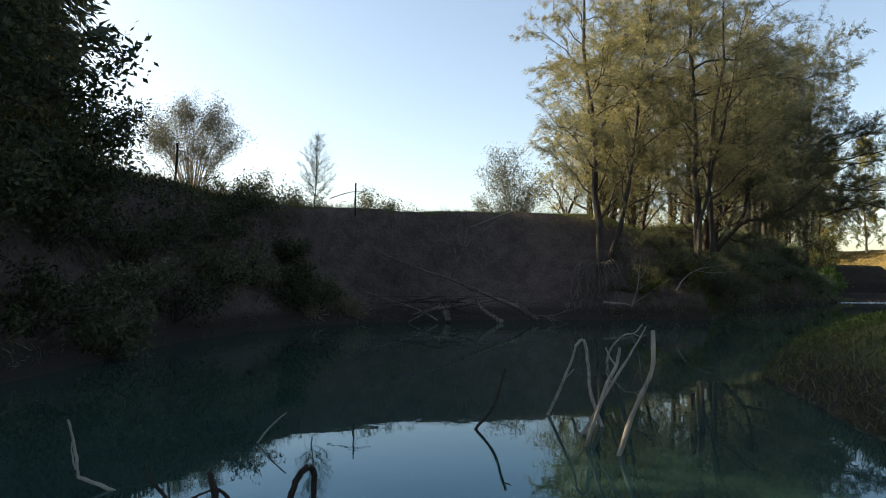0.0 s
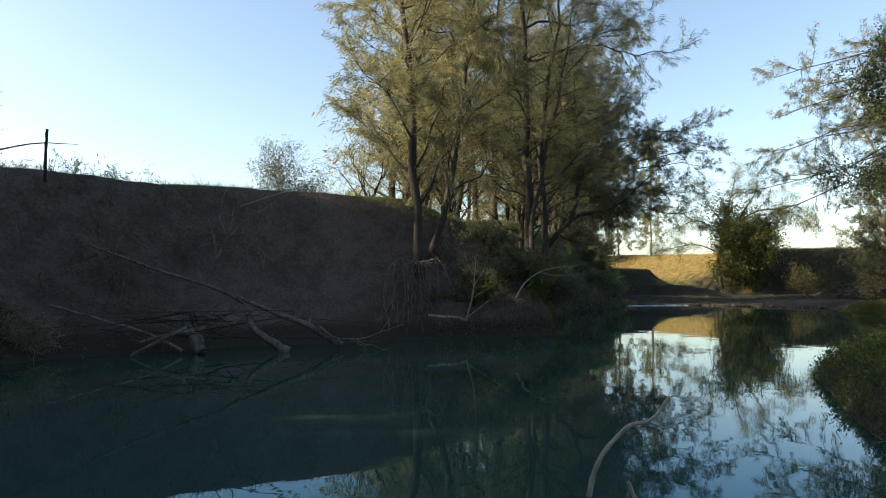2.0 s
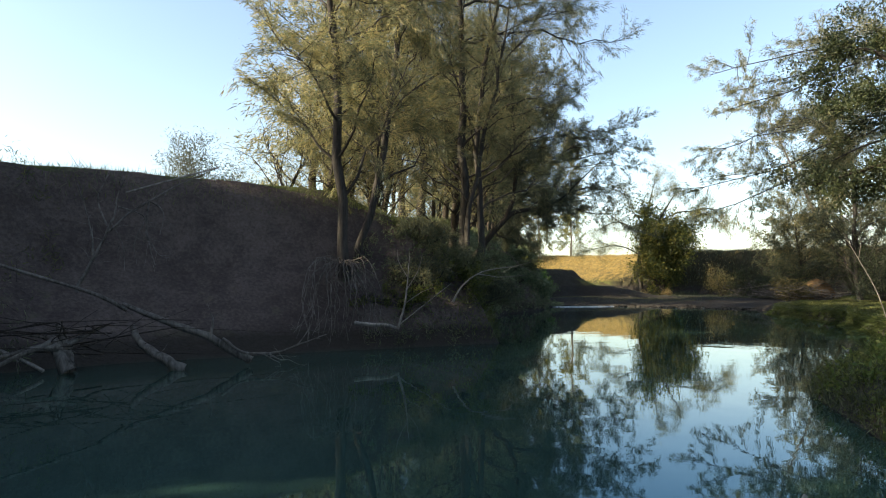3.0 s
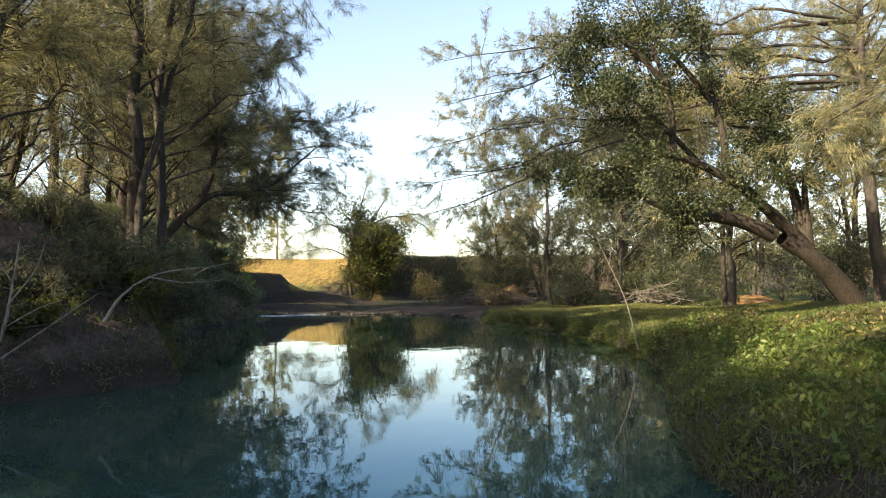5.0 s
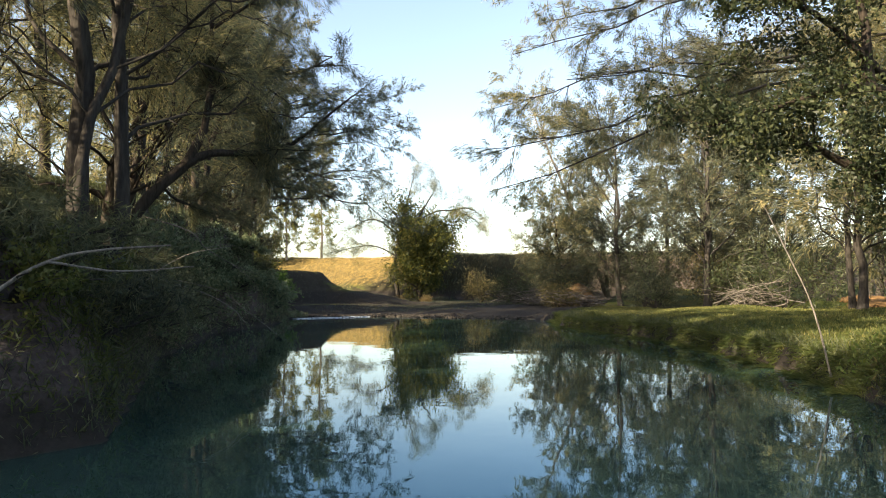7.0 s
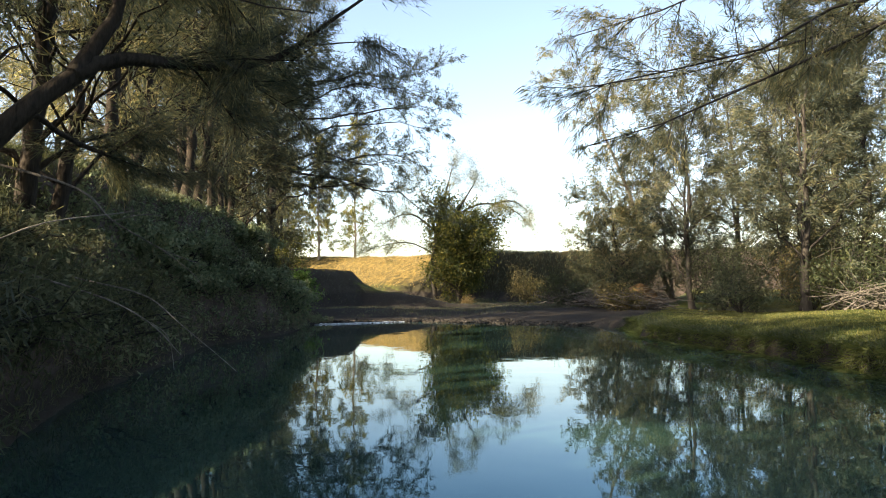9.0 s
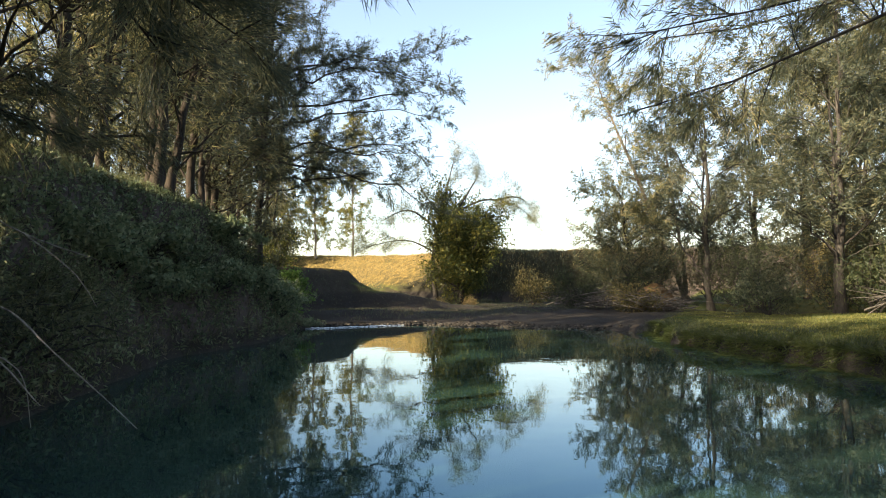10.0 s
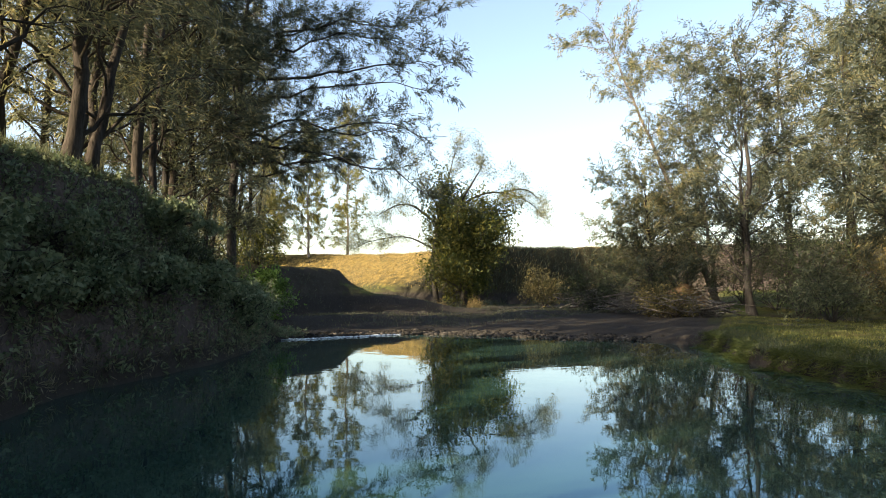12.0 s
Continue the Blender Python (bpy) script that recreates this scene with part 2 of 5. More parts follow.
def smooth_line(ctrl, per=6):
    """A Catmull-Rom line through a few control points."""
    c = np.asarray(ctrl, float)
    c = np.vstack([2 * c[0] - c[1], c, 2 * c[-1] - c[-2]])
    out = []
    for i in range(1, len(c) - 2):
        for s in np.linspace(0, 1, per, endpoint=False):
            p0, p1, p2, p3 = c[i - 1:i + 3]
            out.append(0.5 * (2 * p1 + (p2 - p0) * s + (2 * p0 - 5 * p1 + 4 * p2 - p3) * s * s + (3 * p1 - p0 - 3 * p2 + p3) * s ** 3))
    out.append(c[-2])
    return np.array(out)


def unit(v):
    return v / (np.linalg.norm(v, axis=-1, keepdims=True) + 1e-9)


def needles(roots, dirs, count, length, width, spread, droop, rng, loose=0.34):
    """Thin hanging needles: one slim triangle each, count per root."""
    n = len(roots) * count
    p = np.repeat(roots, count, 0) + rng.normal(0, length * loose, (n, 3))
    d = unit(np.repeat(dirs, count, 0) + rng.normal(0, spread, (n, 3)) + np.array([0, 0, -droop]))
    ln = length * rng.uniform(0.55, 1.35, (n, 1))
    s = unit(np.cross(d, rng.normal(0, 1, (n, 3)))) * width * rng.uniform(0.6, 1.3, (n, 1)) * 0.5
    v = np.stack([p - s, p + s, p + d * ln], 1).reshape(-1, 3)
    return v, np.arange(3 * n).reshape(-1, 3)


def leaves(roots, size, rng, spread, hang=0.3, slim=0.45):
    """Diamond leaves, slightly folded by their random turn; the large far ones are three-cornered."""
    n = len(roots)
    d = unit(rng.normal(0, 1, (n, 3)) + np.array([0, 0, -hang]))
    s = unit(np.cross(d, rng.normal(0, 1, (n, 3))))
    ln = size * rng.uniform(0.6, 1.4, (n, 1))
    p = roots + rng.normal(0, 1, (n, 3)) * spread
    m = p + d * ln * 0.45
    if size > 0.14:
        v = np.stack([p, m + s * ln * slim * 0.55, p + d * ln - s * ln * slim * 0.45], 1).reshape(-1, 3)
        return v, np.arange(3 * n).reshape(-1, 3)
    v = np.stack([p, m + s * ln * slim * 0.5, p + d * ln, m - s * ln * slim * 0.5], 1).reshape(-1, 3)
    return v, np.arange(4 * n).reshape(-1, 4)


# ---- the lie of the land ----
# the pool's edge, each point with its bank: distances from the water and heights
CUT = ((0.5, 0.25), (2.3, 1.9), (2.75, 3.4), (3.1, 3.9), (14, 4.2))
CUT_LEFT = ((0.4, 0.4), (1.0, 1.6), (1.7, 3.2), (2.2, 3.8), (14, 4.4))
SCRUB = ((0.3, 0.7), (1.0, 1.8), (3.0, 3.2), (5.0, 3.9), (20, 4.3))
BLUFF = ((0.35, 1.2), (0.9, 2.6), (1.5, 3.8), (2.3, 4.35), (20, 4.8))
BLUFF_END = ((0.4, 0.8), (1.0, 1.9), (1.8, 3.0), (3.0, 4.0), (20, 4.6))
BAR = ((1.0, 0.04), (4.0, 0.16), (9.0, 0.24), (14, 0.28), (30, 0.4))
LAWN = ((0.12, 0.42), (1.5, 0.66), (6.0, 0.86), (15, 0.95), (32, 1.5))
SPIT = ((0.12, 0.36), (1.2, 0.52), (5.0, 0.50), (14, 0.40), (30, 0.6))
SLOPE = ((0.35, 0.35), (1.8, 0.85), (4.5, 1.45), (8.0, 1.8), (22, 2.2))
EDGE = [
    (-6, -45, CUT_LEFT), (-6, -20, CUT_LEFT), (-5.6, -5, CUT_LEFT), (-5.4, 7.5, CUT_LEFT), (-5.5, 14.5, CUT_LEFT), (-4.4, 18.2, CUT_LEFT),
    (-2.6, 20.5, CUT), (0, 21.8, CUT), (2.6, 22.2, CUT), (5.4, 22.4, CUT), (9.2, 22.6, SCRUB), (10.8, 25.6, SCRUB), (12.7, 29.3, SCRUB),
    (15.8, 33.4, BLUFF), (17.6, 36.0, BLUFF), (19.2, 37.0, BLUFF), (21.0, 38.3, BLUFF), (23.2, 40.4, BLUFF_END), (24.3, 41.8, BLUFF_END), (25.3, 43.1, SCRUB), (26.5, 43.6, BAR), (30, 42.6, BAR), (31.5, 39.8, BAR), (32, 37.2, BAR), (33.2, 35.2, BAR),
    (32.6, 32.5, SPIT), (31.0, 31.2, SPIT), (28.8, 29.8, SPIT), (27.0, 27.6, SPIT), (25.4, 25.1, LAWN), (24, 23.3, LAWN), (21.8, 21.3, LAWN), (19.3, 19.2, LAWN), (15.2, 16.8, SLOPE),
    (11.6, 15.5, SLOPE), (8.8, 14.3, SLOPE), (6.2, 11.5, SLOPE), (4.3, 9, SLOPE), (3.4, 5, SLOPE), (3.0, 0, SLOPE), (3.2, -5, SLOPE), (3.4, -20, SLOPE), (3.4, -45, SLOPE),
]
ring = np.array([(x, y) for x, y, _ in EDGE], float)
prof = np.array([p for _, _, p in EDGE], float)
fine_ring, fine_prof = [], []
for i in range(len(ring)):
    a, b = ring[i], ring[(i + 1) % len(ring)]
    k = max(2, int(np.linalg.norm(b - a) / 0.7))
    for j in range(k):
        s = j / k
        wob = 0.22 * noise.noise((a[0] + (b[0] - a[0]) * s, a[1] + (b[1] - a[1]) * s, 0.3)) if -5 < a[1] < 60 else 0
        fine_ring.append(a + (b - a) * s + wob)
        fine_prof.append(prof[i] * (1 - s) + prof[(i + 1) % len(ring)] * s)
fine_ring, fine_prof = np.array(fine_ring), np.array(fine_prof)
# the valley's far rim, beyond which the plain lies
RIM = np.array([(18, 62), (36, 112), (58, 104), (66, 94), (56.5, 66), (53.5, 60.0), (65, 57.6), (71, 49), (76, 32), (73, 5), (58, -30), (30, -60), (-40, -70), (-40, 62)], float)


NOSE = ((21.0, 52.5, 2.9), (29.0, 53.0, 2.85), (35.2, 55.0, 2.7), (37.5, 52.6, 1.25), (41.5, 50.6, 0.6), (46, 49, 0.35))


def inside(poly, x, y):
    c = np.zeros(x.shape, bool)
    for i in range(len(poly)):
        (x1, y1), (x2, y2) = poly[i - 1], poly[i]
        if y1 != y2:
            c ^= ((y1 > y) != (y2 > y)) & (x < (x2 - x1) * (y - y1) / (y2 - y1) + x1)
    return c


def line_distance(poly, x, y, closed=True):
    d = np.full(x.shape, 1e9)
    for i in range(0 if closed else 1, len(poly)):
        a, b = poly[i - 1], poly[i]
        e = b - a
        t = np.clip(((x - a[0]) * e[0] + (y - a[1]) * e[1]) / (e @ e), 0, 1)
        d = np.minimum(d, np.hypot(x - a[0] - t * e[0], y - a[1] - t * e[1]))
    return d


def lumps(x, y, scale, seed):
    """Cheap smooth noise from a few crossed waves."""
    r = np.random.default_rng(seed)
    out = np.zeros(x.shape)
    for _ in range(7):
        a, f, p = r.uniform(0, 6.28), scale * r.uniform(0.5, 1.8), r.uniform(0, 6.28)
        out += np.sin((x * np.cos(a) + y * np.sin(a)) * f + p)
    return out / 7


def heights(x, y):
    """The ground's height at arrays x, y."""
    x, y = np.asarray(x, float), np.asarray(y, float)
    shape = x.shape
    x, y = x.ravel(), y.ravel()
    out = np.empty(x.size)
    for s in range(0, x.size, 20000):
        xs, ys = x[s:s + 20000], y[s:s + 20000]
        d2 = (xs[:, None] - fine_ring[None, :, 0]) ** 2 + (ys[:, None] - fine_ring[None, :, 1]) ** 2
        w = 1 / (d2 + 0.05) ** 3
        w /= w.sum(1, keepdims=True)
        pr = np.tensordot(w, fine_prof, 1)
        d = line_distance(ring, xs, ys) + 0.25 * lumps(xs, ys, 1.3, 3) * np.clip(np.sqrt(d2.min(1)), 0, 1)
        d = np.maximum(d, 0)
        h = np.zeros(xs.size)
        px, ph = np.zeros(xs.size), np.zeros(xs.size)
        for k in range(5):
            qx, qh = pr[:, k, 0], pr[:, k, 1]
            t = np.clip((d - px) / (qx - px), 0, 1)
            h += (qh - ph) * t
            px, ph = qx, qh
        flat = np.clip((xs - 27) / 4, 0, 1) * np.clip((ys - 0.4 * xs - 19) / 2, 0, 1)
        h = h * (1 - flat) + np.minimum(h, 0.36) * flat
        ins = inside(ring, xs, ys)
        h = np.where(ins, -np.minimum(0.9, 0.12 + 0.5 * d), h)
        # the low earth bank that ends in an eroded nose
        for (ax, ay, az), (bx, by, bz) in zip(NOSE, NOSE[1:]):
            ex, ey = bx - ax, by - ay
            t = np.clip(((xs - ax) * ex + (ys - ay) * ey) / (ex * ex + ey * ey), 0, 1)
            off_ = np.hypot(xs - ax - t * ex, ys - ay - t * ey)
            h = np.where(ins, h, np.maximum(h, (az + (bz - az) * t) * np.clip(1.5 - off_ / 2.2, 0, 1) ** 0.8))
        # the plain beyond the rim
        rd = line_distance(RIM, xs, ys)
        rin = inside(RIM, xs, ys)
        wide = np.clip(1.4 + (ys - 60) * 0.9, 1.4, 9.0) + np.clip((46 - ys) * 0.3, 0, 5)
        slope = np.where(rin, np.clip(1 - rd / wide, 0, 1) ** 0.7, 1.0)
        far = np.hypot(xs - 15, ys - 25)
        plain = 4.85 + np.clip((xs - 40) / 12, 0, 1) * (np.clip((ys - 66) * 0.042, 0, 1.3) + np.clip((xs - 55) * 0.04, 0, 0.6) * (ys < 66))
        h = np.where(ins, h, np.maximum(h, plain * slope))
        h = h + np.where(ins, 0, 0.10 * lumps(xs, ys, 1.8, 5) * np.clip(d / 1.5, 0, 1) + 0.22 * lumps(xs, ys, 0.5, 8) * np.clip(d / 5, 0, 1))
        h = h + np.where(far > 120, 0.6 * lumps(xs, ys, 0.05, 9), 0)
        out[s:s + 20000] = h
    return out.reshape(shape)


def hz(x, y):
    return float(heights(np.array([x]), np.array([y]))[0])


def graded(lo, hi, step, far, n):
    g = np.geomspace(step, far, n)
    return np.concatenate([lo - np.cumsum(g)[::-1], np.arange(lo, hi + step / 2, step), hi + np.cumsum(g)])


def build_ground():
    near_x, near_y = graded(-11, 42, 0.36, 0.4, 1)[1:-1], graded(-4, 66, 0.36, 0.4, 1)[1:-1]
    g = np.cumsum(np.geomspace(0.7, 420, 30))
    gx = np.concatenate([-11 - g[::-1], near_x, np.arange(42.5, 78, 0.7), 78 + g])
    gy = np.concatenate([-4 - g[::-1], near_y, np.arange(66.6, 100, 0.9), 100 + g])
    X, Y = np.meshgrid(gx, gy)
    Z = heights(X, Y)
    v = np.stack([X, Y, Z], -1).reshape(-1, 3)
    ny, nx = X.shape
    i = (np.arange(ny - 1)[:, None] * nx + np.arange(nx - 1)[None]).ravel()
    f = np.stack([i, i + 1, i + nx + 1, i + nx], -1)
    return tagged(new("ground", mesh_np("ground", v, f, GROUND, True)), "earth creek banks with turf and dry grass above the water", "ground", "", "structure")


build_ground()


def build_water():
    v = [(-20, -60, 0), (60, -60, 0), (60, 62, 0), (-20, 62, 0)]
    return tagged(new("water", mesh_np("water", v, [(0, 1, 2, 3)], WATER)), "still dark green creek water that mirrors sky and trees", "water", "", "structure")


build_water()


# ---- plants ----
def limb_set(trunk, r0, n, start, reach, rise, rng, lean=(0, 0), top_reach=0.35, droop=0.0):
    """Limbs off a trunk line: longer below, shorter towards the top; each a wavering line with its radii."""
    out = []
    m = len(trunk)
    for k in range(n):
        s = start + (1 - start) * (k + rng.uniform(0, 0.8)) / n
        i = min(m - 1, int(s * (m - 1)))
        a = k * 2.4 + rng.uniform(-0.5, 0.5)
        ln = reach * (1 - (1 - top_reach) * (s - start) / (1 - start)) * rng.uniform(0.6, 1.2)
        d = np.array([math.cos(a) + lean[0], math.sin(a) + lean[1], rise * rng.uniform(0.4, 1.5)])
        d = d / np.linalg.norm(d)
        b = trunk[i] + d * ln
        line = bend(trunk[i], b, 8, ln * 0.035, rng, -0.08 * ln)
        line[:, 2] -= droop * ln * np.linspace(0, 1, 8) ** 2
        r = max(0.012, r0 * (1 - s * 0.8) * 0.36)
        out.append((line, np.linspace(r, 0.006, 8)))
    return out


def twig_set(limbs, per, length, rng, from_s=0.25, rise=0.1, r=0.010, along=0.7):
    """Side twigs along the limbs: lines from limb points outward."""
    out = []
    for line, rad in limbs:
        m = len(line)
        ln = np.linalg.norm(line[-1] - line[0])
        for _ in range(max(2, int(per * ln))):
            s = rng.uniform(from_s, 1.0)
            f = s * (m - 1)
            i = min(m - 2, int(f))
            p = line[i] + (line[i + 1] - line[i]) * (f - i)
            d = unit(unit(line[i + 1] - line[i]) * along + rng.normal(0, 0.6, 3) + np.array([0, 0, rise]))
            l = length * rng.uniform(0.5, 1.3) * (1.15 - 0.5 * s)
            out.append((bend(p, p + d * l, 3, l * 0.05, rng), np.linspace(r, r * 0.35, 3)))
    return out


def sites(twigs, step, from_s=0.15):
    """Points and directions along twigs at which foliage sits."""
    P, D = [], []
    for line, _ in twigs:
        l = np.linalg.norm(line[-1] - line[0])
        k = max(2, int(l * (1 - from_s) / step))
        s = np.linspace(from_s, 1, k) * (len(line) - 1)
        i = np.minimum(s.astype(int), len(line) - 2)
        P.append(line[i] + (line[i + 1] - line[i]) * (s - i)[:, None])
        D.append(np.repeat(unit(line[-1] - line[0])[None], k, 0))
    return np.concatenate(P), np.concatenate(D)


def she_oak(name, x, y, height, label, seed, trunks=((0, 0, 0, 0),), radius=0.17, reach=3.0, limbs=24, start=0.22, mat=NEEDLE,
            needle=(32, 0.17, 0.010), dense=1.7, far=False, lean=(0, 0), droop=0.55, group="river she-oaks", extra=(), bark=BARK, z=None, top_reach=0.65, rise=0.8):
    """A casuarina: one or more slim trunks, rising limbs and hanging needle foliage.
    trunks: foot offset x, y and top offset x, y of each; extra: long limbs (share of the trunk, end x, y, z off the foot)."""
    rng = np.random.default_rng(seed)
    gz = (hz(x, y) if z is None else z) - 0.1
    tree = thing(name, x, y, gz, label, "tree", group)
    subs, twigs = [], []
    for n_t, (fx, fy, tx, ty) in enumerate(trunks):
        hgt = height * (1 - 0.13 * n_t)
        r0 = radius * (1 - 0.22 * n_t)
        foot = min(0.0, hz(x + fx, y + fy) - 0.15 - gz)
        line = bend((fx, fy, foot), (fx + tx, fy + ty, hgt), 16, 0.07, rng)
        rad = r0 * (1 - np.linspace(0, 1, 16) ** 1.1 * 0.93)
        rad[0] *= 1.35
        v, f = tube(line, rad, 9, 0.07, rng)
        part("trunk", mesh_np("trunk", v, f, bark, True), tree)
        ls = limb_set(line, r0, max(6, limbs // len(trunks)), start, reach, rise, rng, lean, top_reach)
        if n_t == 0:
            for s, ex, ey, ez in extra:
                i = int(s * 15)
                e = np.array([ex, ey, ez])
                ls.append((bend(line[i], e, 12, 0.17, rng, -0.35), np.linspace(r0 * 0.30, 0.010, 12)))
        for ln_, rd_ in ls:
            v, f = tube(ln_, rd_, 4 if far else 5)
            part("limb", mesh_np("limb", v, f, bark, True), tree)
        sb = twig_set(ls + [(line[10:], rad[10:])], 2.0 * dense, 1.35, rng, 0.2, 0.15, 0.012)
        subs += sb
        twigs += twig_set(sb, 2.4, 0.75, rng, 0.28, 0.1, 0.006, 1.0)
    v, f = join([tube(l[[0, -1]], r[[0, -1]], 3) for l, r in subs] if far else [tube(l, r, 3) for l, r in subs + twigs])
    part("twig_mass", mesh_np("twig_mass", v, f, bark), tree, "", "stuff")
    P, D = sites(twigs, 0.15)
    Q, E = sites(subs, 0.2, 0.4)
    v, f = needles(np.concatenate([P, Q]), np.concatenate([D, E]), needle[0], needle[1], needle[2], 0.42, droop, rng)
    part("crown", mesh_np("crown", v, f, mat), tree, "", "stuff")
    return tree


def broadleaf(name, x, y, label, seed, trunk, radii, limbs_to, leaf_size, count, mat, bark=BARK, twig=0.9, per=3.0, spread=0.10, group="", z=None, hang=0.3, slim=0.45, from_s=0.3, needle=None):
    """A broad-leaved tree: a trunk through control points; limbs through control points, each with its radius (all off the foot); twigs and leaves."""
    rng = np.random.default_rng(seed)
    gz = (hz(x, y) if z is None else z) - 0.1
    tree = thing(name, x, y, gz, label, "tree", group)
    line = smooth_line(trunk, 5)
    rad = np.interp(np.linspace(0, 1, len(line)), np.linspace(0, 1, len(radii)), radii)
    v, f = tube(line, rad, 10, 0.08, rng)
    part("trunk", mesh_np("trunk", v, f, bark, True), tree)
    ls = []
    for r, pts in limbs_to:
        l = smooth_line(pts, 5)
        l = l + np.cumsum(rng.normal(0, 0.012, l.shape), 0)
        ls.append((l, np.linspace(r, 0.012, len(l))))
        v, f = tube(*ls[-1], 7, 0.06, rng)
        part("limb", mesh_np("limb", v, f, bark, True), tree)
    subs = twig_set(ls, 1.3, twig * 1.8, rng, from_s, 0.15, 0.016)
    tw = twig_set(ls + subs, per, twig, rng, from_s, 0.1)
    v, f = join([tube(l, r, 3) for l, r in (subs if leaf_size > 0.25 else subs + tw)])
    part("twig_mass", mesh_np("twig_mass", v, f, bark), tree, "", "stuff")
    P, D = sites(tw, 0.12)
    k = max(1, int(count / len(P)))
    if needle:
        v, f = needles(P, D, k, needle[0], needle[1], 0.5, 0.45, rng, spread / needle[0])
    else:
        v, f = leaves(np.repeat(P, k, 0), leaf_size, rng, spread, hang, slim)
    part("crown", mesh_np("crown", v, f, mat), tree, "", "stuff")
    return tree


def round_limbs(n, reach, z0, z1, rng, foot, spread=0.0):
    """Rising limbs from a point, set round in a full crown."""
    out = []
    order = rng.permutation(n)
    for k in range(n):
        a, h = k * 2.4, z0 + (z1 - z0) * order[k] / n
        w = reach * math.sqrt(max(0.15, 1 - ((h - (z0 + z1) / 2) / ((z1 - z0) / 1.7)) ** 2)) * rng.uniform(0.45, 1.06)
        e = (math.cos(a) * w, math.sin(a) * w, h)
        out.append((0.09, (foot, (e[0] * 0.45, e[1] * 0.45, foot[2] + (h - foot[2]) * 0.6), e)))
    return out


def weeds(name, x, y, rx, ry, stems, per, tall, size, mat, label, seed, group="", turn=0.0, stalk=BARK, slim=0.45, category="weeds"):
    """A patch of upright leafy weeds that follows the ground: thin stalks, leaves along each."""
    rng = np.random.default_rng(seed)
    gz = hz(x, y)
    ob = thing(name, x, y, gz, label, category, group)
    a, r = rng.uniform(0, 6.28, stems), np.sqrt(rng.uniform(0, 1, stems))
    u, w = np.cos(a) * r * rx, np.sin(a) * r * ry
    bx, by = u * math.cos(turn) - w * math.sin(turn), u * math.sin(turn) + w * math.cos(turn)
    bz = heights(bx + x, by + y)
    keep = bz > -0.05
    base = np.stack([bx, by, bz - gz - 0.03], -1)[keep]
    n = len(base)
    hgt = tall * rng.uniform(0.35, 1.15, (n, 1)) * (1.1 - 0.5 * r[keep][:, None] ** 2)
    lean = rng.normal(0, 0.30, (n, 3)) + np.array([0, 0, 1.0])
    tip = base + unit(lean) * hgt
    mid = (base + tip) / 2 + rng.normal(0, 0.05, (n, 3))
    s = rng.uniform(0.12, 1.0, (n, per, 1))
    p = ((1 - s) ** 2 * base[:, None] + 2 * s * (1 - s) * mid[:, None] + s * s * tip[:, None]).reshape(-1, 3)
    p = p + rng.normal(0, 0.07, p.shape) * tall
    v, f = leaves(p, size, rng, 0.02, 0.15, slim)
    part("foliage", mesh_np("foliage", v, f, mat), ob, "", "stuff")
    side = rng.normal(0, 1, (n, 3)) * np.array([1, 1, 0])
    side = unit(side) * 0.006
    v = np.stack([base - side, base + side, mid + side * 0.7, tip, mid - side * 0.7], 1).reshape(-1, 3)
    q = np.arange(n)[:, None] * 5
    f = np.concatenate([q + np.array([0, 1, 2]), q + np.array([0, 2, 4]), q + np.array([4, 2, 3])])
    part("stalk_mass", mesh_np("stalk_mass", v, f, stalk), ob, "", "stuff")
    return ob


def shrub(name, x, y, rx, ry, rz, count, size, mat, label, seed, category="shrub", group="", slim=0.45, z=None):
    """A bush: branching stems and an uneven mound of leaves."""
    rng = np.random.default_rng(seed)
    gz = (hz(x, y) if z is None else z) - 0.05
    ob = thing(name, x, y, gz, label, category, group)
    stems = []
    for k in range(12):
        a = k * 2.4 + rng.uniform(-0.4, 0.4)
        q = rng.uniform(0.35, 1.0)
        e = np.array([math.cos(a) * rx * q, math.sin(a) * ry * q, rz * (1.1 - 0.75 * q * q) * rng.uniform(0.7, 1.1)])
        stems.append((bend((0, 0, 0), e, 7, 0.05 * rz, rng, -0.1 * rz), np.linspace(0.03, 0.006, 7)))
    tw = twig_set(stems, 3.0, 0.45 * max(rx, rz), rng, 0.25, 0.15)
    v, f = join([tube(l, r, 3) for l, r in stems + tw])
    part("stem_mass", mesh_np("stem_mass", v, f, BARK), ob, "", "stuff")
    P, _ = sites(tw, 0.12)
    k = max(1, int(count / len(P)))
    v, f = leaves(np.repeat(P, k, 0), size, rng, 0.10 * rz, 0.2, slim)
    part("foliage", mesh_np("foliage", v, f, mat), ob, "", "stuff")
    return ob


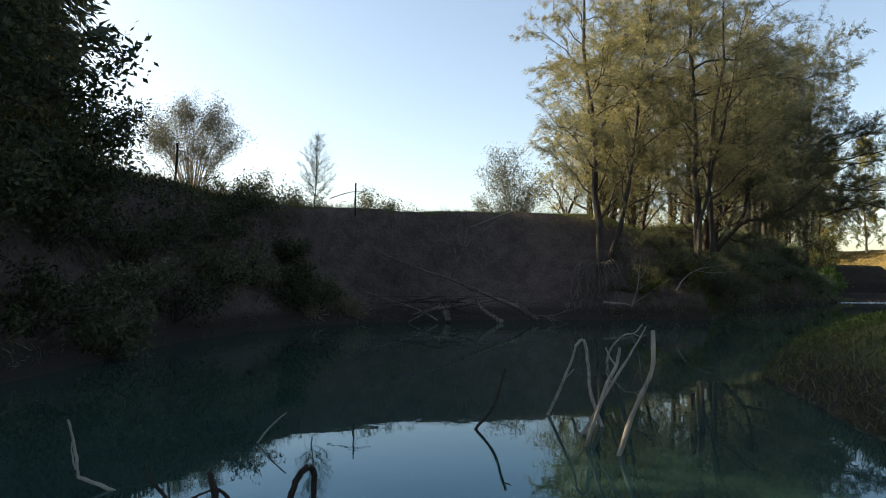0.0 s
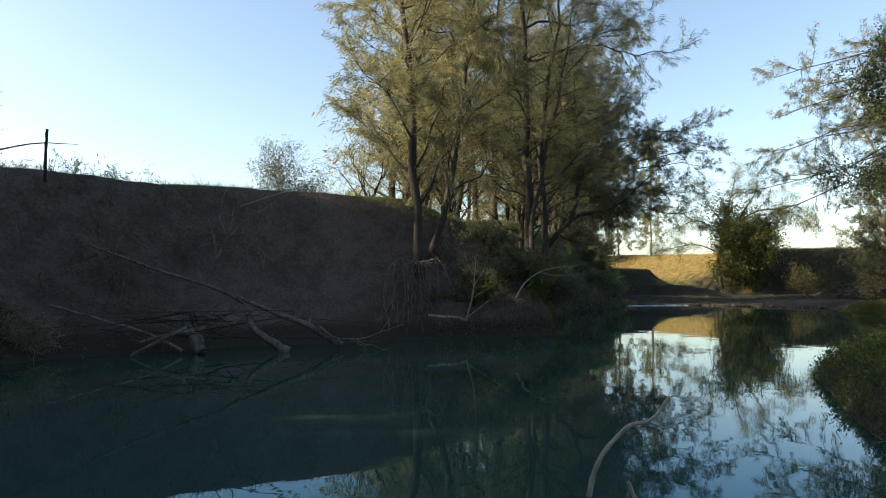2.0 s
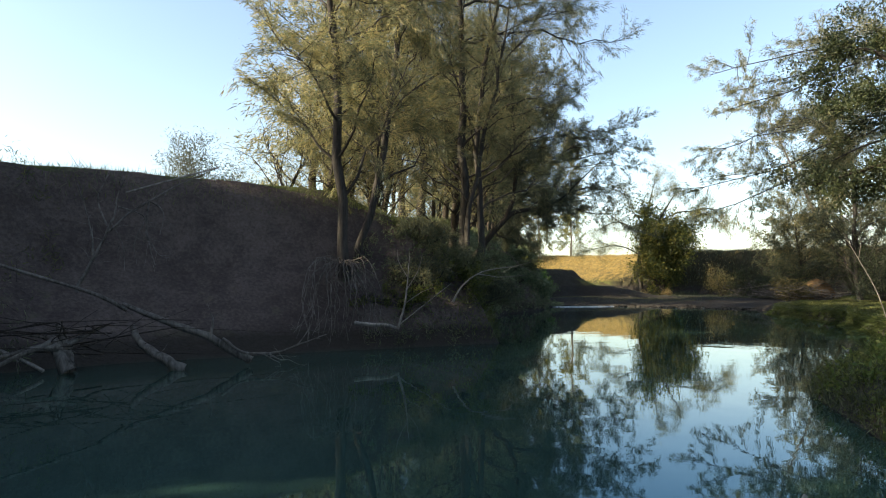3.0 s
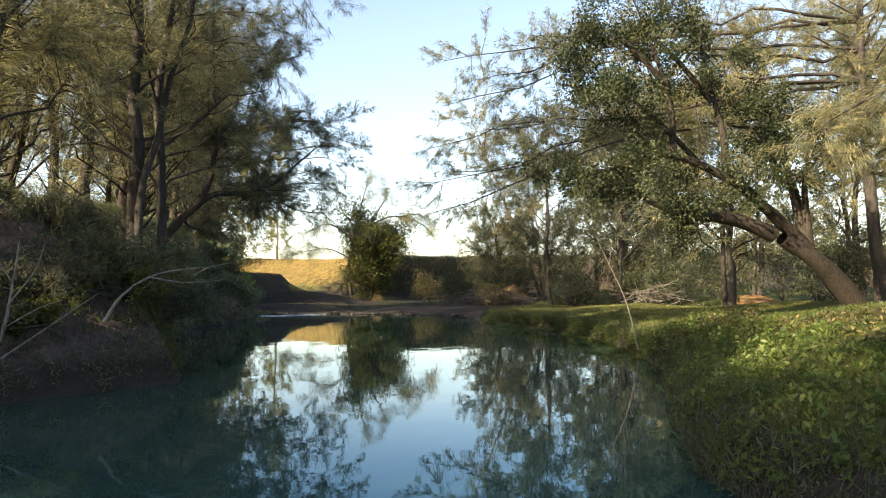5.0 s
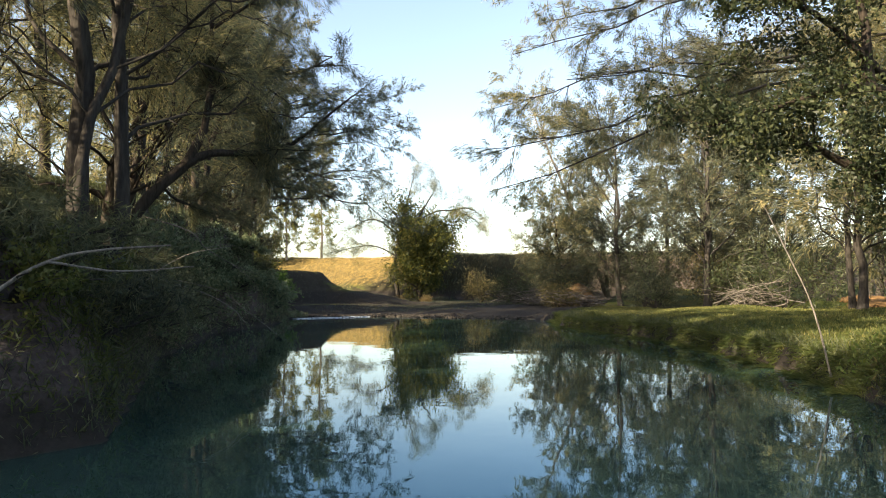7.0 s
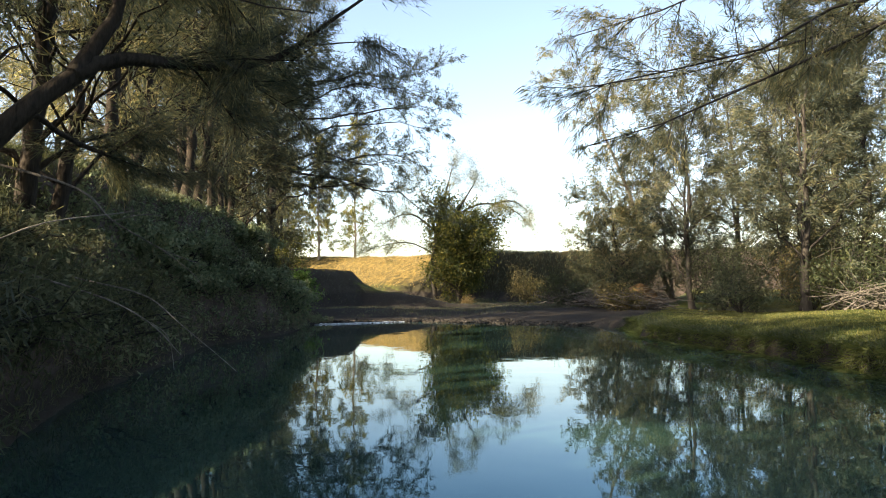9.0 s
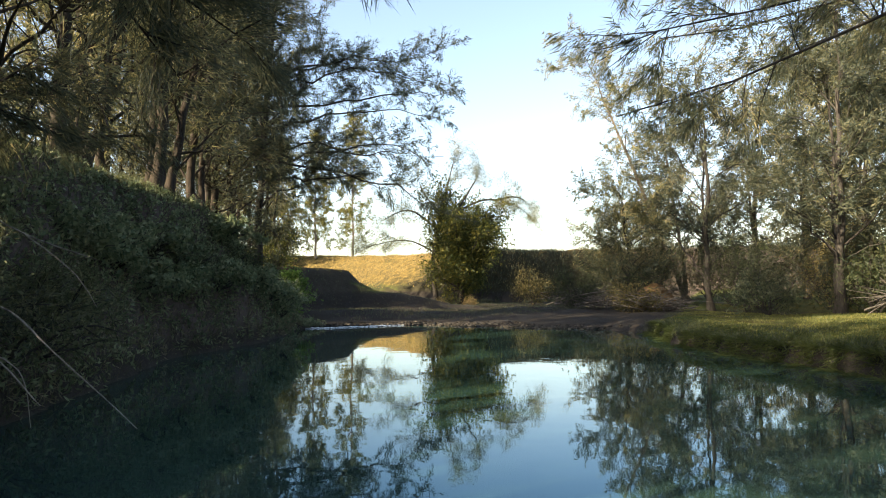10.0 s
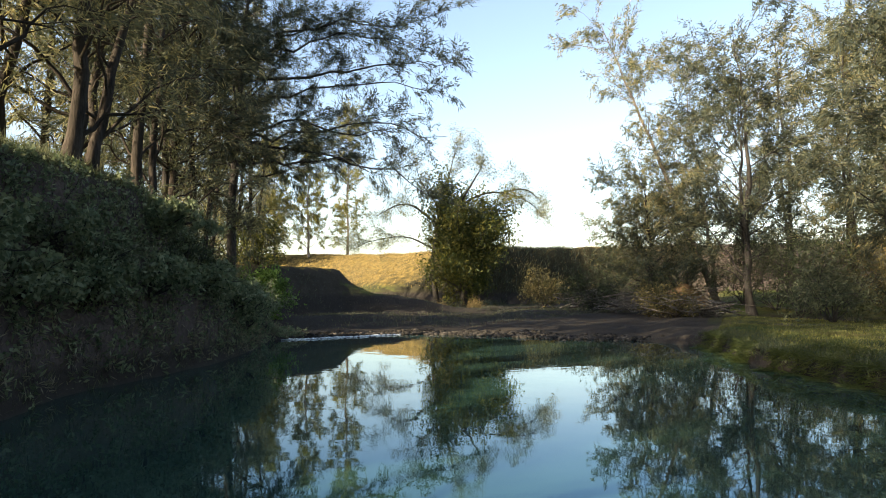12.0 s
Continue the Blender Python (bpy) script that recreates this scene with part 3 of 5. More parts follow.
def branchwork(name, label, lines, mat, seed, category="branch", sides=6, group="", twigs=0, crook=0.12):
    """Dead wood: each line (thick radius, thin radius, control points) is a part; the first is the main stem."""
    rng = np.random.default_rng(seed)
    x, y, z = lines[0][2][0]
    ob = thing(name, x, y, z, label, category, group)
    shoots = []
    for k, (r1, r2, pts) in enumerate(lines):
        l = smooth_line(np.array(pts) - np.array((x, y, z)), 5)
        l = l + np.cumsum(rng.normal(0, crook * max(r1, 0.02), l.shape), 0)
        shoots += twig_set([(l, None)], twigs, 0.42, rng, 0.2, 0.0, 0.006, 0.5)[:14] if twigs else []
        v, f = tube(l, np.linspace(r1, r2, len(l)), sides, 0.2, rng)
        part("stem" if k == 0 else "side_branch", mesh_np("stem", v, f, mat, True), ob)
    if shoots:
        fine = twig_set(shoots, 5.0, 0.16, rng, 0.3, 0.0, 0.003, 0.6)
        v, f = join([tube(l, r, 3) for l, r in shoots + fine])
        part("twig_mass", mesh_np("twig_mass", v, f, mat), ob, "", "stuff")
    return ob


# ---- front bank: the she-oaks at the water ----
she_oak("she_oak_tree", 5.8, 24.2, 14.5, "tall she-oak with grey trunk and golden olive needles on the bank", 11,
        ((0, 0, -0.5, 0.4), (0.4, 0.3, 2.2, 0.5)), 0.135, 3.3, 52, 0.18, needle=(30, 0.17, 0.016), dense=1.4)
she_oak("she_oak_tree", 9.95, 25.7, 15.5, "multi-trunked she-oak with sunlit olive needles at the water's edge", 12,
        ((0, 0, 0.1, 0.2), (0.5, 0.05, 0.9, 0.3), (-0.55, -0.5, 3.0, 0.8)), 0.15, 3.7, 60, 0.20, needle=(29, 0.17, 0.011), dense=1.15, lean=(0.4, 0.12), rise=0.5,
        extra=((0.5, 5.8, -0.4, 8.2), (0.55, 5.0, 1.2, 9.6)))
X0, Y0, Z0 = 10.3, 27.2, hz(10.3, 27.2) - 0.1


def off(*pts):
    return tuple((x - X0, y - Y0, z - Z0) for x, y, z in pts)


broadleaf("leaning_she_oak", X0, Y0, "leaning dark she-oak with a level limb reaching over the water", 27,
          off((10.3, 27.2, Z0), (10.75, 26.95, 2.0), (11.35, 26.6, 2.95), (11.9, 26.47, 3.55)), (0.13, 0.11, 0.095, 0.08),
          ((0.085, off((11.85, 26.47, 3.5), (12.2, 26.48, 3.72), (12.8, 26.5, 3.8), (13.5, 26.6, 3.9), (14.2, 26.6, 4.25), (14.9, 26.5, 4.9), (15.6, 26.4, 5.6))),
           (0.085, off((11.85, 26.47, 3.5), (12.2, 26.6, 4.2), (12.5, 26.9, 5.4), (12.7, 27.3, 7.2), (12.8, 27.6, 9.0))),
           (0.04, off((12.4, 26.8, 5.0), (13.4, 27.1, 5.6), (14.6, 27.4, 5.9), (15.8, 27.6, 6.6))),
           (0.035, off((12.6, 27.0, 6.2), (13.8, 26.8, 7.2), (15.2, 26.8, 8.0))),
           (0.03, off((11.5, 26.6, 3.1), (12.3, 27.4, 3.0), (13.4, 28.2, 2.9), (14.4, 28.8, 3.1)))),
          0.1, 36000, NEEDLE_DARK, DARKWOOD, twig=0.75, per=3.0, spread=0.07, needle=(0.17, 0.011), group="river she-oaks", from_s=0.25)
she_oak("she_oak_tree", 14.0, 37.5, 15.0, "she-oak with dense olive foliage on the bank top", 13, ((0, 0, 0.6, 0.5), (-0.8, 0.5, -1.2, 0.3)), 0.22, 3.4, 40, 0.2,
        far=True, needle=(16, 0.23, 0.030), extra=((0.3, 3.6, -3.6, 4.6), (0.36, 4.4, -2.6, 5.2)))
# ---- the terrace behind ----
# hidden ones among these are added to shade the water and far bank
for k, (tx, ty, th) in enumerate(((9.0, 36.5, 12.5), (17, 40.8, 14), (19.3, 42.0, 15), (21.6, 44.2, 15), (23.6, 46.6, 15), (17.5, 50, 14), (20.5, 50, 15), (24.0, 57.0, 17), (27.0, 60.5, 17), (16.0, 57.0, 14), (7.2, 32.5, 7.5), (31.0, 60.0, 20), (34.0, 63.0, 21), (30.5, 64.5, 20), (36.6, 65.4, 21), (33.0, 67.0, 21), (12.5, 31.6, 7), (15.6, 37.0, 10), (18.6, 39.6, 10), (8.6, 29.6, 8), (6.8, 28.4, 8))):
    # DARKWOOD instead of BARK: these trunks carry their shade as colour
    she_oak("she_oak_tree", tx, ty, th, "she-oak with shade-dark trunk standing on the grassy terrace", 30 + k, ((0, 0, 0.5, 0.2), (0.5, 0.3, 1.4, 0.6)), 0.17, 3.3, 40, 0.11,
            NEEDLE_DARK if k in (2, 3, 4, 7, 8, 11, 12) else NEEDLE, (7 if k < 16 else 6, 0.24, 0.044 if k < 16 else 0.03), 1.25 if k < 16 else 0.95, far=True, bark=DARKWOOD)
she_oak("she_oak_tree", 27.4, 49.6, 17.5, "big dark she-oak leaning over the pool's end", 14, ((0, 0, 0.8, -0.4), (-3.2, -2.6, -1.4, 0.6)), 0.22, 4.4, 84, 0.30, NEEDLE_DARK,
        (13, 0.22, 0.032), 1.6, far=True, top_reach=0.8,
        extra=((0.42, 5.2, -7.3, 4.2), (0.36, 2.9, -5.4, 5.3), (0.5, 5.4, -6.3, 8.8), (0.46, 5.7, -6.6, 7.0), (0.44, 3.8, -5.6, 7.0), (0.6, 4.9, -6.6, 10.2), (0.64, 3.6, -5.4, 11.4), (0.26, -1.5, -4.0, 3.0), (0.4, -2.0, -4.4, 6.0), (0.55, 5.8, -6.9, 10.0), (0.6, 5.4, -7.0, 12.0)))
# ---- right bank ----
she_oak("she_oak_tree", 24.8, 11.3, 11.0, "she-oak beside the leaning tree with golden hanging needles", 29, ((0, 0, 0.4, -0.5),), 0.15, 2.2, 16, 0.4, needle=(36, 0.22, 0.015), dense=1.3,
        extra=((0.5, -3.9, 4.2, 4.2), (0.46, -3.2, 3.6, 3.5), (0.5, -3.4, 4.6, 3.2)))
she_oak("she_oak_tree", 29.0, 14.5, 15.5, "she-oak with long limbs reaching out over the water", 15, ((0, 0, -0.6, 0.4),), 0.22, 3.4, 30, 0.3, needle=(26, 0.17, 0.016), dense=1.35,
        extra=((0.46, -9.4, 11.6, 2.9), (0.5, -8.8, 12.0, 5.2), (0.55, -8.1, 11.8, 6.8), (0.6, -7.6, 12.2, 8.6), (0.50, -9.5, 11.1, 3.9), (0.46, -7.5, 11.9, 4.6), (0.50, -5.9, 10.1, 6.4), (0.52, -8.5, 9.9, 5.6), (0.56, -7.7, 11.1, 7.6), (0.60, -6.1, 8.9, 9.2), (0.62, -4.1, 10.9, 9.8)))
for k, (tx, ty, th, dx) in enumerate(((46, 36, 13, -1.0), (52, 30, 17, 0.5), (42, 29, 14, 0.8), (58, 38, 16, -1.0), (36, 21, 13, 0.4), (46, 22, 15, 0.0), (49, 28, 14, -0.6), (55, 34, 16, 0.3), (62, 33, 17, 0.3), (49.2, 42.6, 7.5, -0.2), (37.5, 16.0, 14, 0.4), (33.0, 12.6, 12, -0.3))):
    she_oak("she_oak_tree", tx, ty, th, "she-oak with pale trunk at the edge of the lawn", 50 + k, ((0, 0, dx, 0.2), (0.6, 0.4, dx * 0.5 + 1.0, 0.4)), 0.17, 3.8, 42, 0.14,
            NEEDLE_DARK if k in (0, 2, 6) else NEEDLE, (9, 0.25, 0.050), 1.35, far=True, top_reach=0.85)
she_oak("she_oak_tree", 52.0, 40.0, 16.0, "tall pale-trunked she-oak leaning out above the lawn", 49, ((0, 0, -5.2, 4.2), (0.6, 0.4, -1.6, 0.9)), 0.18, 3.8, 46, 0.2, NEEDLE, (9, 0.25, 0.046), 1.35, far=True, bark=BARK_PALE, top_reach=0.85)
X0, Y0, Z0 = 23.2, 15.0, hz(23.2, 15.0) - 0.1


def off(*pts):
    return tuple((x - X0, y - Y0, z - Z0) for x, y, z in pts)


# DARKWOOD bark stands for the leaf shade on this trunk
broadleaf("leaning_tree", X0, Y0, "old leaning broad-leaved tree with forked shade-dark trunk over the grass bank", 16,
          off((24.3, 14.6, Z0), (22.9, 15.35, 2.1), (21.9, 16.1, 2.8)), (0.32, 0.23, 0.18),
          ((0.22, off((21.8, 16.3, 2.9), (20.89, 16.99, 3.26), (19.84, 17.84, 3.42), (19.06, 18.47, 3.72), (18.33, 19.04, 4.13))),
           (0.20, off((22.5, 15.7, 2.6), (21.97, 16.1, 3.18), (21.28, 16.45, 3.66), (20.44, 16.98, 4.27), (19.04, 18.06, 4.83), (18.08, 19.0, 4.51), (17.22, 19.81, 4.17))),
           (0.17, off((22.6, 15.6, 2.5), (22.67, 15.93, 4.05), (22.68, 16.26, 5.52), (22.2, 16.8, 7.2))),
           (0.14, off((22.6, 15.6, 2.7), (22.54, 15.61, 4.14), (22.57, 15.46, 5.6))),
           (0.10, off((19.26, 17.94, 4.8), (19.28, 17.99, 5.77), (18.98, 18.25, 7.2), (18.4, 18.6, 8.6))),
           (0.11, off((20.44, 16.98, 4.27), (20.43, 17.19, 5.62), (20.33, 17.5, 7.2), (20.0, 17.8, 9.0))),
           (0.08, off((19.8, 17.5, 4.6), (18.6, 18.6, 6.0), (17.3, 19.9, 6.4))),
           (0.08, off((20.4, 17.3, 6.2), (19.3, 18.2, 7.6), (18.3, 18.9, 7.6))),
           (0.08, off((19.1, 18.0, 6.5), (18.0, 18.9, 7.4), (17.4, 19.4, 6.9)))),
          0.085, 52000, LEAF_DARK, DARKWOOD, twig=0.85, per=2.6, spread=0.15, from_s=0.36)
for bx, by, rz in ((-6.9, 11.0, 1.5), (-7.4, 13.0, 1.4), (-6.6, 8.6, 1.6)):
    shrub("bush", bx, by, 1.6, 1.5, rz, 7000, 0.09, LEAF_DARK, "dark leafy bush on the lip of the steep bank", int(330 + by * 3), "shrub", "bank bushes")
# ---- the dark tree that hangs over the left bank ----
X0, Y0, Z0 = -10.0, 10.8, hz(-10.0, 10.8) - 0.1
broadleaf("dark_tree", X0, Y0, "dense dark broad-leaved tree hanging over the steep bank", 21, ((0, 0, 0), (0.2, -0.1, 1.0), (0.3, -0.2, 2.0)), (0.3, 0.24, 0.16),
          [(0.10, ((0.2, 0, 0.6 + 0.12 * (k % 9)), (1.5 * math.cos(a), 1.5 * math.sin(a), 1.0 + 0.22 * (k % 9)), (w * math.cos(a), w * math.sin(a), z)))
           for k, (a, w, z) in enumerate(((-0.3, 4.3, -0.1), (-0.1, 4.3, 0.3), (-0.5, 4.0, 0.9), (0.1, 3.6, 0.9), (-0.8, 3.9, 0.4), (-0.6, 3.1, 2.0), (-1.1, 3.4, 1.6), (0.5, 3.2, 0.3), (0.4, 2.8, 1.2),
                                          (-1.4, 3.2, 0.8), (-0.2, 2.0, 2.8), (0.2, 1.4, 3.4), (-1.0, 2.2, 3.2), (-0.7, 3.8, -0.6), (-0.2, 3.4, -0.6), (1.2, 3.0, 1.0), (0.9, 2.4, 2.0)))],
          0.13, 26000, LEAF_DARK, twig=0.75, per=2.2, spread=0.18)
# ---- she-oaks out of view behind the start, added on both banks to cast shade ----
for k, (tx, ty, th) in enumerate(((-12.5, 3, 16), (-13.5, 16.5, 9.5), (-12.5, 12, 16), (-17.5, 25.0, 12), (-15.5, 20.5, 8.5), (-19.5, 28.0, 13), (-16, 14, 17), (-12, -6, 14), (-11, -14, 13), (13, 1, 12), (17, -6, 13), (9, -9, 13), (-15, 9.5, 12), (24, 3, 13), (31, 6, 13), (-21, 25.5, 13), (-23, 29.5, 13), (-26, 33.5, 13), (-29, 37.5, 13))):
    she_oak("she_oak_tree", tx, ty, th, "unseen she-oak with dense foliage, added on the creek bank to cast shade", 600 + k, ((0, 0, 0.4, 0.3),), 0.2, 3.6, 34, 0.12, NEEDLE_DARK, (6, 0.5, 0.17), 0.8, far=True)
# ---- far trees ----
rng_far = np.random.default_rng(5)
broadleaf("gum_tree", -30, 78, "far round-crowned gum tree with pale limbs on the plain", 17, ((0, 0, 0), (0.3, 0, 2), (0.2, 0, 4)), (0.5, 0.4, 0.3),
          round_limbs(36, 5.6, 10.8, 17.6, rng_far, (0.1, 0, 4.0)), 0.19, 40000, LEAF_GUM, BARK_PALE, 1.1, 1.0, 0.40, "far gum trees", from_s=0.74)
broadleaf("gum_tree", 15.2, 143, "far olive gum tree beyond the bank", 18, ((0, 0, 0), (0.3, 0, 4), (0.2, 0, 7)), (0.5, 0.4, 0.3),
          round_limbs(22, 7.0, 8.0, 25.0, rng_far, (0.1, 0, 6.0)), 0.42, 22000, LEAF_GUM, BARK, 2.0, 0.55, 0.7, "far gum trees")
for gx, gy, gw, gh in ((-34, 120, 8, 16.5), (-28.5, 122, 7, 14), (-41, 128, 9, 17), (-24, 124, 6, 12), (-14, 140, 10, 16), (-10.5, 142, 5, 12), (10.0, 150, 6, 15.5)):
    broadleaf("gum_tree", gx, gy, "small hazy gum tree far off on the plain", int(gx * 3 + 400), ((0, 0, 0), (0.2, 0, 1.5), (0.2, 0, 3)), (0.35, 0.3, 0.2),
              round_limbs(12, gw * 0.55, gh * 0.45, gh, rng_far, (0.1, 0, 2.0)), 0.5, 7000, LEAF_GUM, BARK_PALE, 1.6, 0.5, 0.6, "far gum trees")
broadleaf("small_tree", 48.5, 56.6, "small bushy tree with sunlit yellow-green leaves below the far bank", 19, ((0, 0, 0), (0.2, 0, 1.9), (0.1, 0, 3.6)), (0.3, 0.22, 0.15),
          round_limbs(34, 3.6, 1.2, 9.0, rng_far, (0.1, 0, 1.2)), 0.24, 42000, LEAF_BRIGHT, per=2.2, spread=0.30, from_s=0.2)
broadleaf("arching_tree", 47.6, 58.2, "thin-crowned tree with an arching bare limb", 22, ((0, 0, 0), (-0.3, 0.2, 3), (0.3, 0, 7)), (0.22, 0.18, 0.13),
          ((0.10, ((0.2, 0, 6.4), (2.2, -2.0, 8.1), (3.6, -3.2, 8.3), (5.0, -4.6, 7.5), (5.8, -5.4, 6.2))), (0.1, ((0.3, 0, 7), (0.8, -0.4, 9.5), (1.2, -0.8, 12))), (0.1, ((0, 0, 6), (-1.6, 1.6, 7.4), (-3.4, 3.2, 6.4))),
           (0.08, ((0.3, 0, 7), (-0.6, 1.0, 9), (-1.0, 1.4, 10.6))), (0.08, ((1.2, -1.0, 7.4), (2.0, -2.0, 9.4), (2.4, -2.4, 10.4))), (0.08, ((3.6, -3.2, 8.3), (4.8, -4.2, 8.5), (5.7, -5.0, 7.6))), (0.08, ((0, 0, 4), (-2, 1.5, 5), (-4.6, 4.0, 4.4)))),
          0.13, 26000, NEEDLE, twig=1.1, per=1.8, spread=0.22, needle=(0.24, 0.022))
for k, (tx, ty, th) in enumerate(((62.5, 97, 17), (66.5, 94, 20), (57, 99, 16), (52, 101, 15), (60, 101, 15))):
    she_oak("slender_tree", tx, ty, th, "slender sunlit tree with sparse pale foliage on the far rise", 70 + k, ((0, 0, 0.3, 0.2),), 0.16, 2.9, 44, 0.10, FAR_LEAF, (8, 0.32, 0.085), 1.3, far=True,
            group="slender far trees", bark=BARK_PALE)
# ---- the sapling and post on the bank top ----
def build_sapling(x, y, z, tall, label, seed):
    """A young casuarina: a thin leader and short rising side shoots that shorten to a point."""
    rng = np.random.default_rng(seed)
    ob = thing("sapling", x, y, z, label, "tree")
    line = bend((0, 0, -0.1), (0.08, 0, tall), 14, 0.012, rng)
    v, f = tube(line, np.linspace(0.024, 0.004, 14), 6)
    part("trunk", mesh_np("trunk", v, f, BARK, True), ob)
    shoots = []
    for k in range(46):
        q = 0.14 + 0.80 * k / 46
        p = line[int(q * 13)]
        a = k * 2.4 + rng.uniform(-0.4, 0.4)
        ln = 1.05 * (1.04 - q) ** 0.8 * rng.uniform(0.6, 1.15)
        d = np.array([math.cos(a) * 0.72, math.sin(a) * 0.72, 0.62])
        shoots.append((bend(p, p + d * ln, 6, 0.012, rng, 0.05 * ln), np.linspace(0.008, 0.002, 6)))
        v, f = tube(*shoots[-1], 4)
        part("limb", mesh_np("limb", v, f, BARK), ob)
    P, D = sites(shoots, 0.07, 0.25)
    part("crown", mesh_np("crown", *needles(P, D, 12, 0.17, 0.008, 0.45, -0.1, rng, 0.25), NEEDLE_DARK), ob, "", "stuff")
    return ob


build_sapling(-4.15, 21.2, 3.75, 2.5, "thin bare young she-oak on the bank top", 23)
branchwork("fence_post", "weathered old post with a broken branch lying over it", [(0.035, 0.03, ((-3.1, 23.1, 3.6), (-3.1, 23.1, 4.2), (-3.08, 23.1, 4.75))),
           (0.02, 0.006, ((-3.9, 22.6, 4.15), (-3.2, 23.0, 4.42), (-2.5, 23.3, 4.5)))], DARKWOOD, 24, "post")

branchwork("fence_post", "weathered grey post standing in the dry grass", [(0.035, 0.03, ((-7.7, 18.8, 3.9), (-7.68, 18.8, 4.7), (-7.66, 18.8, 5.25)))], DARKWOOD, 25, "post")

# ---- weeds on the banks ----
k = 0
for i in range(len(ring) - 1):
    a, b = ring[i], ring[i + 1]
    if not (9 <= i <= 19 or 2 <= i <= 6):
        continue
    left = i <= 6
    e = b - a
    ln = np.linalg.norm(e)
    nrm = np.array([-e[1], e[0]]) / ln
    steps = max(1, int(ln / 2.1))
    for j in range(steps):
        rows = ((0.9, 0.75), (2.4, 0.8), (4.0, 0.6))
        if i >= 12:
            rows = ((0.12, 0.55), (0.45, 0.55), (0.85, 0.50), (1.3, 0.35))
        elif i >= 9:
            rows = ((0.15, 0.45), (0.8, 0.5), (1.7, 0.4), (2.8, 0.25))
        for row, (dist, tall) in enumerate(rows):
            if left and i == 2 and j % 2:
                continue
            k += 1
            tall *= 0.65 if i >= 17 else 1.0
            p = a + e * ((j + 0.5 + 0.3 * (row % 2)) / steps) + nrm * dist
            weeds("bank_weeds", p[0], p[1], 1.5, 0.7 if i >= 9 else 1.1, 120 if not left else 70, 13, tall, (0.13, 0.12, 0.09, 0.085)[row] if i >= 12 else 0.12, (DRYWEED, VINE, VINE, VINE)[row] if i >= 12 else (WEED, WEED, GRASS)[k % 3],
                  ("tangled dull green weeds on the creek bank", "dark leafy weeds hanging on the steep bank", "olive weeds with dry stalks on the bank")[k % 3], 200 + k, "bank weeds", math.atan2(e[1], e[0]), slim=(0.12, 0.3, 0.55, 0.55)[row] if i >= 12 else 0.14)
for k, (px_, py_, rx, tall) in enumerate(((4.6, 8.6, 1.1, 0.30), (5.7, 10.4, 1.2, 0.35), (6.9, 12.1, 1.2, 0.40), (8.3, 13.6, 1.2, 0.42), (9.8, 14.5, 1.2, 0.40), (11.4, 15.2, 1.2, 0.40), (13.2, 15.9, 1.3, 0.45), (15.2, 16.5, 1.3, 0.55), (17.2, 17.9, 1.2, 0.50),
                                                   (18.6, 18.5, 1.1, 0.35), (22.8, 21.9, 1.1, 0.28), (26.6, 26.2, 1.0, 0.28), (29.8, 30.9, 1.1, 0.3), (31.6, 32.4, 1.0, 0.35), (24.4, 23.6, 1.1, 0.3), (25.9, 25.2, 1.1, 0.3), (28.0, 28.4, 1.1, 0.32), (30.6, 31.8, 1.1, 0.3), (21.0, 20.4, 1.1, 0.3), (12.6, 14.0, 1.6, 0.16), (9.6, 12.4, 1.6, 0.16), (16.6, 15.0, 1.6, 0.18), (7.4, 10.2, 1.5, 0.16))):
    weeds("edge_weeds", px_, py_, rx, rx * 0.7, 170, 10, tall * 0.75, 0.045, GRASS, "low green herbs crowding the grassy water's edge", 700 + k, "edge weeds", 0.8, GRASS)
for k, (px_, py_, rx, tall, mt) in enumerate(((7.6, 11.6, 1.3, 0.17, HERB), (9.2, 13.2, 1.2, 0.2, HERB), (11.0, 14.2, 1.2, 0.22, HERB), (10.6, 12.2, 1.3, 0.15, HERB), (13.0, 14.9, 1.3, 0.22, HERB), (12.4, 12.6, 1.3, 0.14, BRUSH),
                                               (14.6, 14.2, 1.4, 0.16, BRUSH), (15.6, 15.9, 1.2, 0.24, HERB), (16.8, 16.6, 1.2, 0.3, BRUSH), (6.0, 9.6, 1.2, 0.16, HERB), (8.4, 9.8, 1.4, 0.12, HERB), (17.6, 17.2, 1.0, 0.34, HERB))):
    weeds("slope_herbs", px_, py_, rx, rx * 0.8, 240, 7, tall * 1.2, 0.075, mt, "patch of low leafy herbs in the bank's grass", 740 + k, "slope herbs", 0.8, GRASS)
# bushes along the foot of the she-oaks
for k, (bx, by, rx, rz, mt) in enumerate(((7.0, 23.4, 1.1, 0.55, GRASS), (8.6, 23.4, 1.2, 0.55, GRASS), (10.8, 26.6, 1.4, 0.9, WEED), (11.9, 28.4, 1.5, 1.2, WEED), (13.4, 30.6, 1.5, 1.2, WEED),
                                          (25.0, 43.7, 1.2, 0.8, VINE), (23.4, 41.2, 1.3, 1.0, VINE), (20.4, 38.6, 1.3, 1.2, LEAF_DARK), (17.9, 36.9, 1.3, 1.2, WEED))):
    shrub("bush", bx, by, rx, rx * 0.85, rz * 0.85, 3600, 0.06, mt, "bushy olive shrub overhanging the water", 300 + k, "shrub", "bank bushes")
